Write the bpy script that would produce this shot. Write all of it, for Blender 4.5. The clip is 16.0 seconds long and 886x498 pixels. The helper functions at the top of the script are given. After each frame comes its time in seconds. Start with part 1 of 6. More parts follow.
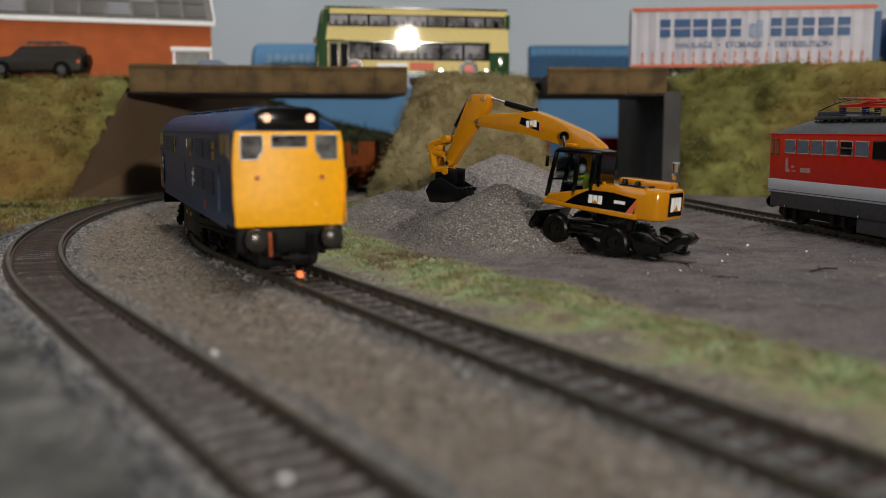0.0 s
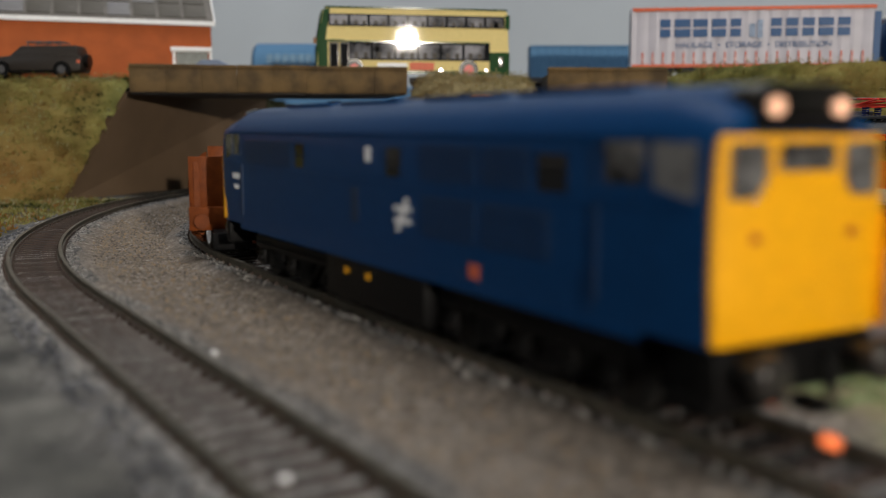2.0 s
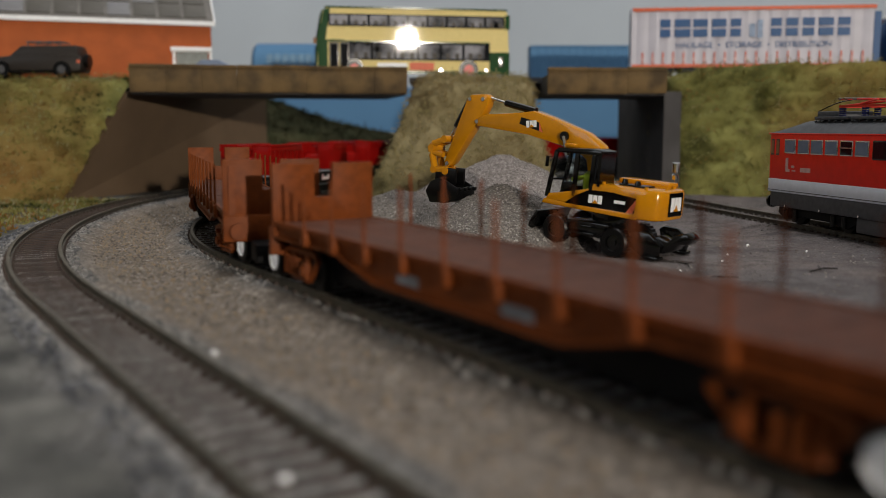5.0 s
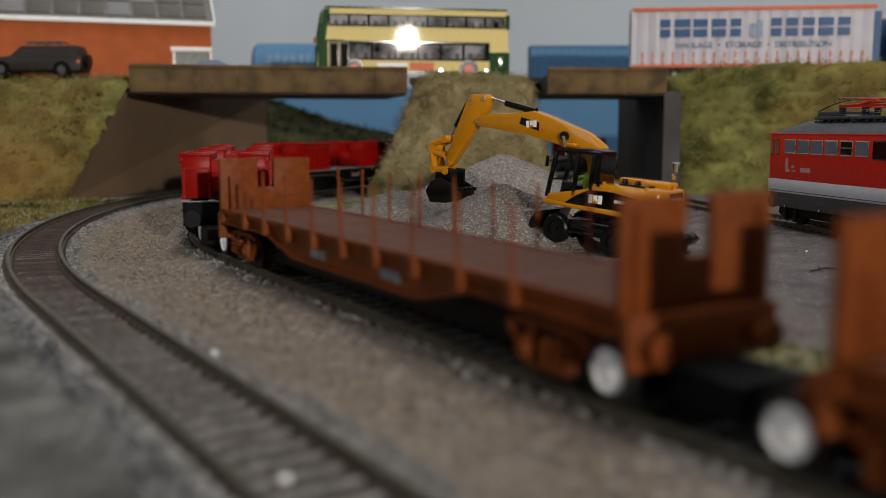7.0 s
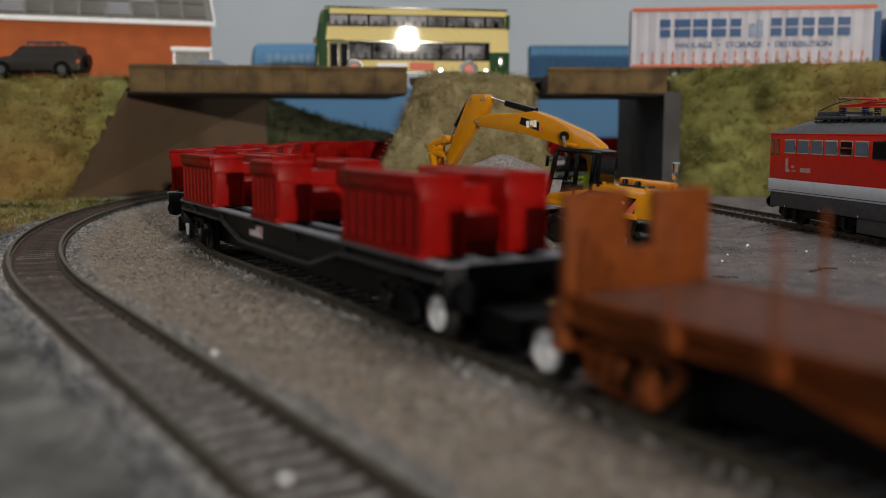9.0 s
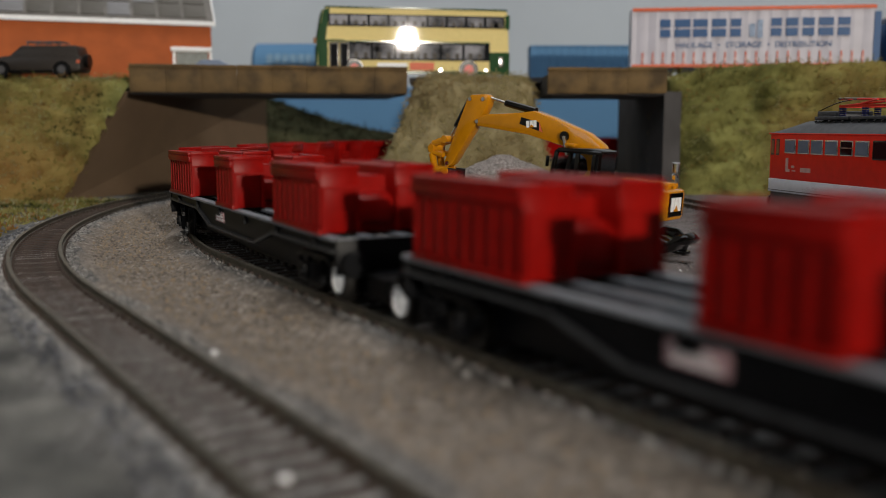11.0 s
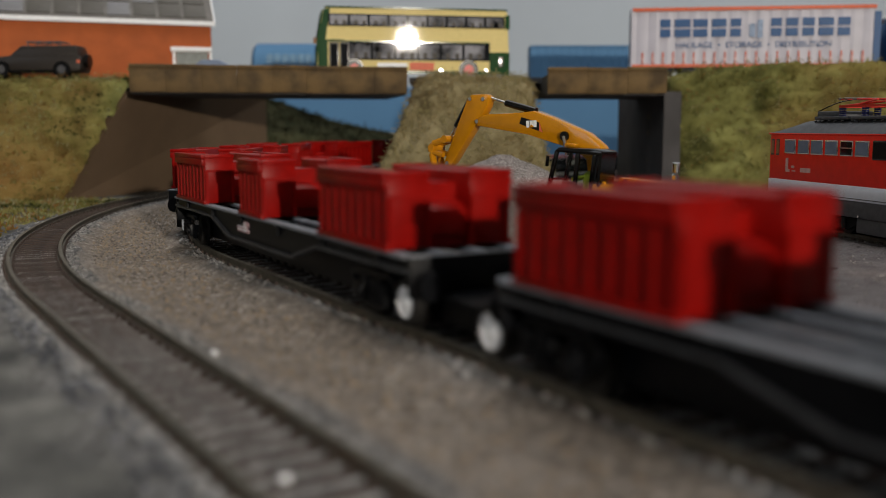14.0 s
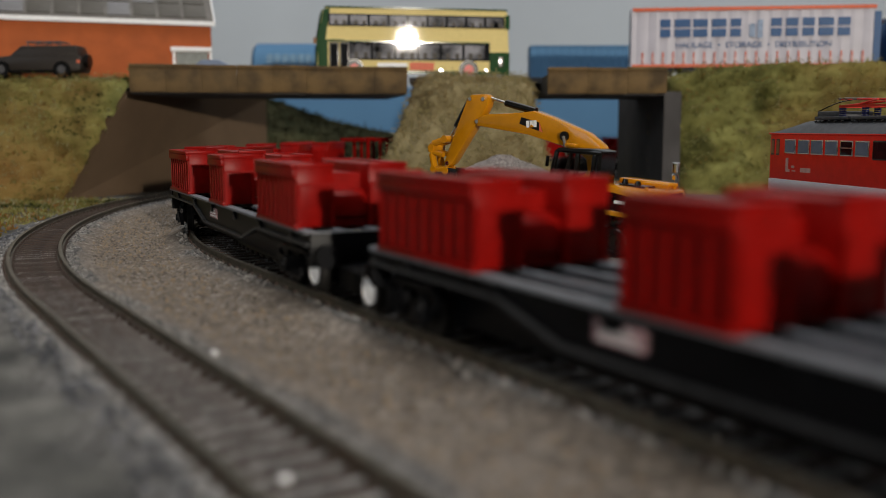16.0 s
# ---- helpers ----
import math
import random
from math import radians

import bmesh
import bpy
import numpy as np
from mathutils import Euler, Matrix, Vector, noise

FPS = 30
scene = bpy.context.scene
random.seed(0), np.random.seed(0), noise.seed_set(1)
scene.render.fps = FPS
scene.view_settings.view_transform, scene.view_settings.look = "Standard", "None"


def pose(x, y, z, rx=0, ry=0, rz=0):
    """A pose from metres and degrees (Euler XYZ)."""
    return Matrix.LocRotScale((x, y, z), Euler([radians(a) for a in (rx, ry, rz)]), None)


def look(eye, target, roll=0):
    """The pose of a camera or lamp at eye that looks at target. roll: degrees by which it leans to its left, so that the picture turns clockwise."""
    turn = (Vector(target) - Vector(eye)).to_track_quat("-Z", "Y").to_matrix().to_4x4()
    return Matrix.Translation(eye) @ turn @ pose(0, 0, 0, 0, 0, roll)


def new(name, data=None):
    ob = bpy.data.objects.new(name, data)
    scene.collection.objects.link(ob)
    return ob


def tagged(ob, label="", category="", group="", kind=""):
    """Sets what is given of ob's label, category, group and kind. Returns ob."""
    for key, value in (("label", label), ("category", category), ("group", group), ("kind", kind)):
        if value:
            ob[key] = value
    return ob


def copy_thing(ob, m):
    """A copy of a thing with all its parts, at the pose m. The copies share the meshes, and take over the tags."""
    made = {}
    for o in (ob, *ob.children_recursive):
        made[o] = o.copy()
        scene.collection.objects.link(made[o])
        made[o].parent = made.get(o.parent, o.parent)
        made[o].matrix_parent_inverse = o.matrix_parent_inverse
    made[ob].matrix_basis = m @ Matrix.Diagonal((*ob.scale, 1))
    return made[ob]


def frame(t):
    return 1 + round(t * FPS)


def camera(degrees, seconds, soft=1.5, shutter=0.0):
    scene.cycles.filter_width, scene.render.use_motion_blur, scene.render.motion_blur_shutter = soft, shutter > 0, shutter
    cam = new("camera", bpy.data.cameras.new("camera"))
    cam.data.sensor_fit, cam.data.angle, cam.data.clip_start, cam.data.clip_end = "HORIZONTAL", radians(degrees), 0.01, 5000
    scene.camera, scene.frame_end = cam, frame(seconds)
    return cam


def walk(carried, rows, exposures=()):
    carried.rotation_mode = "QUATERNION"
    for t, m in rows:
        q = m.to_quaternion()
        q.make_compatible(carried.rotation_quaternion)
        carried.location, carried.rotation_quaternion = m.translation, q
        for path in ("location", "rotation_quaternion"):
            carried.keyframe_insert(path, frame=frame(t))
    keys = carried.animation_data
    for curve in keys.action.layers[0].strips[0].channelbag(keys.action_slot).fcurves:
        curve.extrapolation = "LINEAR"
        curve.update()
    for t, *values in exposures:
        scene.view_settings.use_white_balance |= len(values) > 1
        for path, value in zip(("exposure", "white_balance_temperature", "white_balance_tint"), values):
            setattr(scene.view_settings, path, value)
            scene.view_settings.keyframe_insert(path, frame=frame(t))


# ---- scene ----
MM = 0.001
RAIL = 4.5          # height of the rail heads above the baseboard, mm
SPEED, START = 93.61, -56.14

# ---- camera: stands still on the layout ----
cam = camera(49.82, 16.0, soft=0.7, shutter=0.5)
EYE = (0.0, 0.0, 0.0496)
STAND = look(EYE, (0.0, 1.0, 0.0496 - math.tan(0.1262)))
walk(cam, [(0.0, STAND), (16.0, STAND)])
cam.data.dof.use_dof = True
cam.data.dof.focus_distance = 0.42
cam.data.dof.aperture_fstop = 11.0

# ---- light: a room's ceiling lamps, shelf lamp and an added fill, seen by no one ----
world = bpy.data.worlds.new("room_air")
scene.world = world
world.use_nodes = True
world.node_tree.nodes["Background"].inputs[0].default_value = (0.80, 0.88, 1.0, 1)
world.node_tree.nodes["Background"].inputs[1].default_value = 0.05


def area_lamp(name, eye, target, sx, sy, watts, color):
    data = bpy.data.lights.new(name, "AREA")
    data.shape, data.size, data.size_y, data.energy, data.color = "RECTANGLE", sx, sy, watts, color
    ob = new(name, data)
    ob.matrix_world = look(eye, target)
    return ob


area_lamp("ceiling_lamp", (0.20, 0.25, 1.6), (0.03, 0.45, 0.0), 0.55, 0.55, 10.0, (0.96, 0.98, 1.0))
area_lamp("ceiling_lamp_far", (-0.1, 0.90, 1.8), (0.0, 0.90, 0.0), 1.8, 0.6, 6.0, (1.0, 0.97, 0.94))
# unseen cool fill added at the left to lift left-facing sides
area_lamp("ceiling_lamp_side", (-1.35, -0.7, 0.85), (0.05, 0.42, 0.04), 0.9, 0.7, 3.6, (0.88, 0.94, 1.0))
area_lamp("shelf_lamp", (0.86, -1.95, 0.375), (0.0, 0.35, 0.04), 0.05, 0.05, 43.0, (1.0, 0.905, 0.775))


# ---- materials ----
def mat(name, color, rough=0.6, metal=0.0, var=0.15, scale=300.0, bump=0.0, bscale=900.0, color2=None, coat=0.0,
        spread=0.0, stain=0.0, stain_color=(0.05, 0.04, 0.03), spec=0.35):
    m = bpy.data.materials.new(name)
    m.use_nodes = True
    nt = m.node_tree
    n, l = nt.nodes, nt.links
    b = n["Principled BSDF"]
    b.inputs["Roughness"].default_value = rough
    b.inputs["Metallic"].default_value = metal
    b.inputs["Coat Weight"].default_value = coat
    b.inputs["Specular IOR Level"].default_value = spec
    tc = n.new("ShaderNodeTexCoord")
    nz = n.new("ShaderNodeTexNoise")
    nz.inputs["Scale"].default_value, nz.inputs["Detail"].default_value = scale, 6.0
    l.new(tc.outputs["Object"], nz.inputs["Vector"])
    mix = n.new("ShaderNodeMix")
    mix.data_type = "RGBA"
    c2 = color2 or tuple(max(0.0, c * (1 - 2 * var)) for c in color)
    mix.inputs[6].default_value, mix.inputs[7].default_value = (*c2, 1), (*color, 1)
    ramp = n.new("ShaderNodeMapRange")
    ramp.inputs[1].default_value, ramp.inputs[2].default_value = 0.34, 0.62
    l.new(nz.outputs["Fac"], ramp.inputs[0])
    l.new(ramp.outputs[0], mix.inputs[0])
    out = mix.outputs[2]
    if stain:
        n2 = n.new("ShaderNodeTexNoise")
        n2.inputs["Scale"].default_value, n2.inputs["Detail"].default_value = scale * 0.13, 8.0
        l.new(tc.outputs["Object"], n2.inputs["Vector"])
        r2 = n.new("ShaderNodeMapRange")
        r2.inputs[1].default_value, r2.inputs[2].default_value, r2.inputs[4].default_value = 0.5, 0.72, stain
        l.new(n2.outputs["Fac"], r2.inputs[0])
        m2 = n.new("ShaderNodeMix")
        m2.data_type = "RGBA"
        m2.inputs[7].default_value = (*stain_color, 1)
        l.new(r2.outputs[0], m2.inputs[0])
        l.new(out, m2.inputs[6])
        out = m2.outputs[2]
    if spread:
        oi = n.new("ShaderNodeNewGeometry")
        hsv = n.new("ShaderNodeHueSaturation")
        r3 = n.new("ShaderNodeMapRange")
        r3.inputs[3].default_value, r3.inputs[4].default_value = 1 - spread, 1 + spread
        l.new(oi.outputs["Random Per Island"], r3.inputs[0])
        l.new(r3.outputs[0], hsv.inputs["Value"])
        l.new(out, hsv.inputs["Color"])
        out = hsv.outputs[0]
    l.new(out, b.inputs["Base Color"])
    if bump:
        nb = n.new("ShaderNodeTexNoise")
        nb.inputs["Scale"].default_value, nb.inputs["Detail"].default_value = bscale, 4.0
        l.new(tc.outputs["Object"], nb.inputs["Vector"])
        bp = n.new("ShaderNodeBump")
        bp.inputs["Strength"].default_value, bp.inputs["Distance"].default_value = bump, 0.0006
        l.new(nb.outputs["Fac"], bp.inputs["Height"])
        l.new(bp.outputs[0], b.inputs["Normal"])
    return m


def glow(name, color, power):
    m = mat(name, color)
    b = m.node_tree.nodes["Principled BSDF"]
    b.inputs["Emission Color"].default_value = (*color, 1)
    b.inputs["Emission Strength"].default_value = power
    return m


def glass(name, tint=(0.9, 0.95, 0.95), rough=0.02):
    m = bpy.data.materials.new(name)
    m.use_nodes = True
    b = m.node_tree.nodes["Principled BSDF"]
    b.inputs["Base Color"].default_value = (*tint, 1)
    b.inputs["Roughness"].default_value = rough
    b.inputs["Transmission Weight"].default_value = 1.0
    b.inputs["IOR"].default_value = 1.2
    return m


M_BLUE = mat("rail_blue_paint", (0.0035, 0.040, 0.135), 0.3, var=0.06, scale=500, bump=0.05, bscale=2500, spec=0.08)
M_YELLOW = mat("warning_yellow_paint", (0.95, 0.45, 0.004), 0.42, var=0.05, scale=400, bump=0.04)
M_BLACK = mat("black_underframe", (0.0035, 0.0035, 0.004), 0.55, var=0.2, scale=900, bump=0.2, spec=0.12)
M_GRIME = mat("grimy_metal", (0.018, 0.017, 0.016), 0.6, var=0.25, scale=1200, bump=0.3, spec=0.2)
M_WHITE = mat("white_paint", (0.84, 0.85, 0.87), 0.5, var=0.03)
M_CABGLASS = mat("cab_glazing", (0.16, 0.16, 0.165), 0.06, var=0.9, scale=150, spec=0.4)
M_DIM = mat("cab_interior", (0.10, 0.09, 0.08), 0.8)
M_GLASS = glass("window_glazing")
M_DARKGLASS = mat("dark_glazing", (0.012, 0.013, 0.015), 0.03, var=0.1, spec=0.3)
M_RED = mat("dark_red_plastic", (0.25, 0.0042, 0.003), 0.36, var=0.10, scale=250, bump=0.05, stain=0.2, stain_color=(0.165, 0.0045, 0.0035), spec=0.1)
M_BROWN = mat("bauxite_brown", (0.168, 0.041, 0.0085), 0.5, var=0.14, scale=350, bump=0.12, stain=0.45, stain_color=(0.095, 0.032, 0.014), spec=0.12)
M_PLANK = mat("stained_deck_planks", (0.119, 0.0442, 0.0272), 0.6, var=0.25, scale=200, bump=0.2, stain=0.4, stain_color=(0.0765, 0.034, 0.0238), spec=0.15)
M_CHASSIS = mat("black_wagon_paint", (0.0035, 0.004, 0.0055), 0.4, var=0.15, scale=400, bump=0.08, spec=0.12)
M_FLANGE = mat("worn_dark_flange", (0.045, 0.048, 0.055), 0.45, var=0.2, scale=300)
M_GREYEDGE = mat("pale_grey_deck_edge", (0.20, 0.215, 0.24), 0.5, var=0.12, scale=300)
M_RAIL = mat("tarnished_rail", (0.0945, 0.0837, 0.0648), 0.55, 0.1, var=0.3, scale=400, bump=0.1, stain=0.5, stain_color=(0.081, 0.04725, 0.0243))
M_RAILTOP = mat("worn_rail_head", (0.161, 0.147, 0.119), 0.45, 0.4, var=0.25, scale=500)
M_SLEEPER = mat("brown_plastic_sleeper", (0.046, 0.030, 0.024), 0.8, var=0.3, scale=250, bump=0.3, stain=0.25, stain_color=(0.085, 0.066, 0.056))
M_CAT = mat("construction_yellow", (0.52, 0.21, 0.0045), 0.14, var=0.05, coat=0.25)
M_RUBBER = mat("black_rubber", (0.0045, 0.0045, 0.005), 0.3, var=0.2, scale=900, bump=0.1, spec=0.25)
M_SATIN = mat("gloss_black", (0.003, 0.003, 0.003), 0.12, var=0.1, spec=0.5)
M_CHROME = mat("bright_metal", (0.75, 0.75, 0.74), 0.18, 1.0, var=0.05)
M_LOCORED = mat("signal_red_paint", (0.84, 0.0231, 0.0084), 0.35, var=0.05, scale=200, spec=0.2)
M_LOCOGREY = mat("light_grey_band", (0.68, 0.71, 0.78), 0.4, var=0.04)
M_ROOFGREY = mat("slate_grey_roof", (0.077, 0.0812, 0.091), 0.55, var=0.15, scale=400)
M_SKIRT = mat("dark_grey_skirt", (0.08, 0.08, 0.0864), 0.5, var=0.12, scale=400, spec=0.2)
M_CREAM = mat("cream_bus_paint", (0.74, 0.61, 0.27), 0.025, var=0.03, spec=0.14)
M_BUSGREEN = mat("dark_green_bus_paint", (0.016, 0.060, 0.020), 0.08, var=0.05, spec=0.3)
M_TIMBER = mat("weathered_timber_beam", (0.136, 0.0842, 0.0312), 0.75, var=0.3, scale=70, bump=0.4, bscale=500, stain=0.5, stain_color=(0.0546, 0.0351, 0.0172))
M_CARD = mat("brown_card_wall", (0.135, 0.088, 0.052), 0.85, var=0.10, scale=30, bump=0.1, stain=0.35, stain_color=(0.12, 0.08, 0.05))
M_DARKCARD = mat("dark_grey_card", (0.075, 0.072, 0.075), 0.85, var=0.15, scale=40)
M_BRICK = mat("orange_brick", (0.44, 0.105, 0.025), 0.75, var=0.10, scale=60, bump=0.2, stain=0.3, stain_color=(0.30, 0.06, 0.02))
M_ROOFPANEL = mat("grey_roof_panel", (0.16, 0.15, 0.14), 0.5, var=0.15, scale=60)
M_SKY = mat("painted_sky", (0.53, 0.594, 0.668), 0.9, var=0.06, scale=2.5)
M_SEA = mat("blue_painted_board", (0.09775, 0.23, 0.414), 0.85, var=0.06, scale=6)
M_PINKMARK = mat("faded_pink_panel", (0.55, 0.34, 0.37), 0.5, var=0.2, scale=900)
M_PLASTER = mat("pale_room_plaster", (0.62, 0.60, 0.56), 0.9, var=0.04, scale=3, bump=0.05, bscale=40)
M_CARPET = mat("dark_floor_covering", (0.11, 0.10, 0.095), 0.95, var=0.15, scale=60)
M_SKYPAINT = mat("pale_blue_lettering", (0.22, 0.38, 0.55), 0.6)
M_TRAILER = mat("white_curtain_side", (0.46, 0.45, 0.52), 0.45, var=0.04, scale=80, bump=0.1, bscale=100)
M_ORANGE = mat("orange_red_trim", (0.62, 0.13, 0.06), 0.5, var=0.05)
M_NAVY = mat("navy_lettering", (0.015, 0.075, 0.21), 0.5, var=0.04)
M_CARBODY = mat("bronze_car_paint", (0.0204, 0.0156, 0.0126), 0.45, var=0.1)


# ---- building blocks, in millimetres ----
def bm_box(bm, x0, x1, y0, y1, z0, z1):
    v = [bm.verts.new((x, y, z)) for z in (z0, z1) for y in (y0, y1) for x in (x0, x1)]
    for f in ((0, 2, 3, 1), (4, 5, 7, 6), (0, 1, 5, 4), (2, 6, 7, 3), (0, 4, 6, 2), (1, 3, 7, 5)):
        bm.faces.new([v[i] for i in f])
    return v


def bm_prism(bm, pts, y0, y1, axis="y"):
    """Extrudes an outline of (a, b) pairs along an axis: y gives (a, ., b), x gives (., a, b), z gives (a, b, .)."""
    def at(p, q):
        return {"y": (p[0], q, p[1]), "x": (q, p[0], p[1]), "z": (p[0], p[1], q)}[axis]
    a = [bm.verts.new(at(p, y0)) for p in pts]
    b = [bm.verts.new(at(p, y1)) for p in pts]
    n = len(pts)
    bm.faces.new(a)
    bm.faces.new(b[::-1])
    for i in range(n):
        bm.faces.new((a[i], b[i], b[(i + 1) % n], a[(i + 1) % n]))
    return a + b


def bm_rod(bm, p, q, r, seg=10, r2=None):
    p, q = Vector(p), Vector(q)
    d = q - p
    m = Matrix.Translation((p + q) / 2) @ d.to_track_quat("Z", "Y").to_matrix().to_4x4()
    g = bmesh.ops.create_cone(bm, cap_ends=True, segments=seg, radius1=r, radius2=r if r2 is None else r2, depth=d.length, matrix=m)
    return g["verts"]


def bm_loft(bm, rings, cap=True):
    vs = [[bm.verts.new(p) for p in ring] for ring in rings]
    n = len(vs[0])
    for a, b in zip(vs, vs[1:]):
        for i in range(n):
            bm.faces.new((a[i], a[(i + 1) % n], b[(i + 1) % n], b[i]))
    if cap:
        bm.faces.new(vs[0][::-1])
        bm.faces.new(vs[-1])
    return vs


def finish(bm, bevel=0.0, seg=2, angle=0.6):
    bmesh.ops.recalc_face_normals(bm, faces=bm.faces)
    if bevel:
        es = [e for e in bm.edges if len(e.link_faces) == 2 and e.calc_face_angle(0) > angle]
        bmesh.ops.bevel(bm, geom=es, offset=bevel, segments=seg, affect="EDGES", profile=0.5, clamp_overlap=True)
    return bm


def mesh_of(name, bm, material, smooth=False):
    me = bpy.data.meshes.new(name)
    bmesh.ops.scale(bm, vec=(MM, MM, MM), verts=bm.verts)
    bm.to_mesh(me)
    bm.free()
    for m in (material if isinstance(material, (list, tuple)) else [material]):
        me.materials.append(m)
    if smooth:
        me.polygons.foreach_set("use_smooth", [True] * len(me.polygons))
        me.set_sharp_from_angle(angle=0.6)
    return me


def part(name, bm, material, parent=None, label="", smooth=False, bevel=0.0):
    if bevel:
        finish(bm, bevel)
    else:
        bmesh.ops.recalc_face_normals(bm, faces=bm.faces)
    ob = new(name, mesh_of(name, bm, material, smooth or bevel > 0))
    ob.parent = parent
    if label:
        ob["label"] = label
    return ob


def box_part(name, x0, x1, y0, y1, z0, z1, material, parent=None, label="", bevel=0.0):
    bm = bmesh.new()
    bm_box(bm, x0, x1, y0, y1, z0, z1)
    return part(name, bm, material, parent, label, bevel=bevel)


def spot(x, y, z, rx=0, ry=0, rz=0):
    return pose(x * MM, y * MM, z * MM, rx, ry, rz)


# ---- the two lines of the railway: a straight, a curve, a far straight ----
MAIN = (-67.7, 337.6, 0.520, 360.0, 260.0, 520.0)      # x, y, heading, radius, its length, radius beyond
OUTER = (-104.9, 260.8, 0.562, 594.5, 9000.0, 594.5)


def on_track(track, s):
    """Place and heading (x, y, fx, fy) at s mm along a track."""
    tx, ty, th, r, near, r2 = track
    if s >= 0:
        a = th
        x, y = tx + math.sin(th) * s, ty - math.cos(th) * s
    else:
        a = max(th + max(s, -near) / r, -math.pi / 2)
        x = tx + r * math.cos(th) - r * math.cos(a)
        y = ty + r * math.sin(th) - r * math.sin(a)
        turned = th - near / r
        if s < -near:
            b, a = a, max(turned + (s + near) / r2, -math.pi / 2)
            x += r2 * (math.cos(b) - math.cos(a))
            y += r2 * (math.sin(b) - math.sin(a))
        rest = (-math.pi / 2 - (turned + (s + near) / r2 if s < -near else th + s / r)) * (r2 if s < -near else r)
        if rest > 0:
            x += rest
    return x, y, math.sin(a), -math.cos(a)


def sweep(bm, track, s0, s1, step, outline):
    rings = []
    n = int((s1 - s0) / step)
    for i in range(n + 1):
        x, y, fx, fy = on_track(track, s0 + (s1 - s0) * i / n)
        rings.append([(x - fy * o, y + fx * o, z) for o, z in outline])
    bm_loft(bm, rings)


def rail_outline(c):
    return [(c - 1.1, 2.0), (c + 1.1, 2.0), (c + 1.1, 2.4), (c + 0.35, 2.7), (c + 0.35, 3.9), (c + 0.6, 4.1), (c + 0.6, 4.5),
            (c - 0.6, 4.5), (c - 0.6, 4.1), (c - 0.35, 3.9), (c - 0.35, 2.7), (c - 1.1, 2.4)]


def build_track(name, track, s0, s1, label, far=0.0, pitch=6.3):
    ob = tagged(new(name), label, "railway track", kind="structure")
    for side in (-8.75, 8.75):
        bm = bmesh.new()
        sweep(bm, track, s0 - far, s1, 12, rail_outline(side))
        r = part("rail", bm, [M_RAIL, M_RAILTOP], ob)
        for p in r.data.polygons:
            if p.normal.z > 0.9 and p.center.z > 0.0044:
                p.material_index = 1
    bm = bmesh.new()
    bm_box(bm, -1.45, 1.45, -12.3, 12.3, 0.2, 2.0)
    for side in (-8.75, 8.75):
        for o in (-1.9, 1.1):
            bm_box(bm, -1.1, 1.1, side + o, side + o + 0.8, 1.9, 2.9)
    first = None
    s = s0
    while s < s1:
        x, y, fx, fy = on_track(track, s)
        if first is None:
            first = part("sleeper", bm, M_SLEEPER, ob)
            o = first
        else:
            o = new("sleeper", first.data)
            o.parent = ob
        o.matrix_basis = spot(x, y, random.uniform(-0.1, 0.1), 0, 0, math.degrees(math.atan2(fy, fx)) + random.uniform(-1, 1))
        s += pitch
    return ob


# ---- ground: one sheet of baseboard scenery, with the yard, the gravel heaps and the verge ----
def signed_gap(track, x, y):
    """Signed distance from a track's centre line, positive inside the curve."""
    tx, ty, th, r, near, r2 = track
    dx, dy = x - tx, y - ty
    along = dx * np.sin(th) - dy * np.cos(th)
    a = th - near / r
    cx, cy = tx + r * math.cos(th), ty + r * math.sin(th)
    jx, jy = cx - r * math.cos(a), cy - r * math.sin(a)
    beyond = ((x - jx) * math.sin(a) - (y - jy) * math.cos(a) < 0) & (near < 5000)
    ex, ey = jx + r2 * math.cos(a), jy + r2 * math.sin(a)
    curve = np.where(beyond, r2 - np.hypot(x - ex, y - ey), r - np.hypot(x - cx, y - cy))
    return np.where(along >= 0, dx * np.cos(th) + dy * np.sin(th), curve)


def track_gap(track, x, y):
    """Distance of a place from a track's centre line."""
    return np.abs(signed_gap(track, x, y))


def main_side(x, y):
    """Signed distance from the main line, positive on the yard's side."""
    return signed_gap(MAIN, x, y)


def smooth(a, b, v):
    t = np.clip((v - a) / (b - a), 0, 1)
    return t * t * (3 - 2 * t)


def lumps(x, y, size, seed):
    """Cheap smooth noise in numpy, about -1 to 1."""
    rng = np.random.RandomState(seed)
    out = np.zeros_like(x)
    for k in range(7):
        a, ph, w = rng.uniform(0, 6.28), rng.uniform(0, 6.28), rng.uniform(0.6, 1.8)
        out += np.sin((x * math.cos(a) + y * math.sin(a)) * 6.28 * w / size + ph + 1.3 * np.sin(x * w / size * 2.1 + y * 1.7 / size + ph))
    return out / 3.5


HEAPS = ((26, 420, 27, 46), (34, 545, 36.5, 70), (-22, 505, 19, 46))


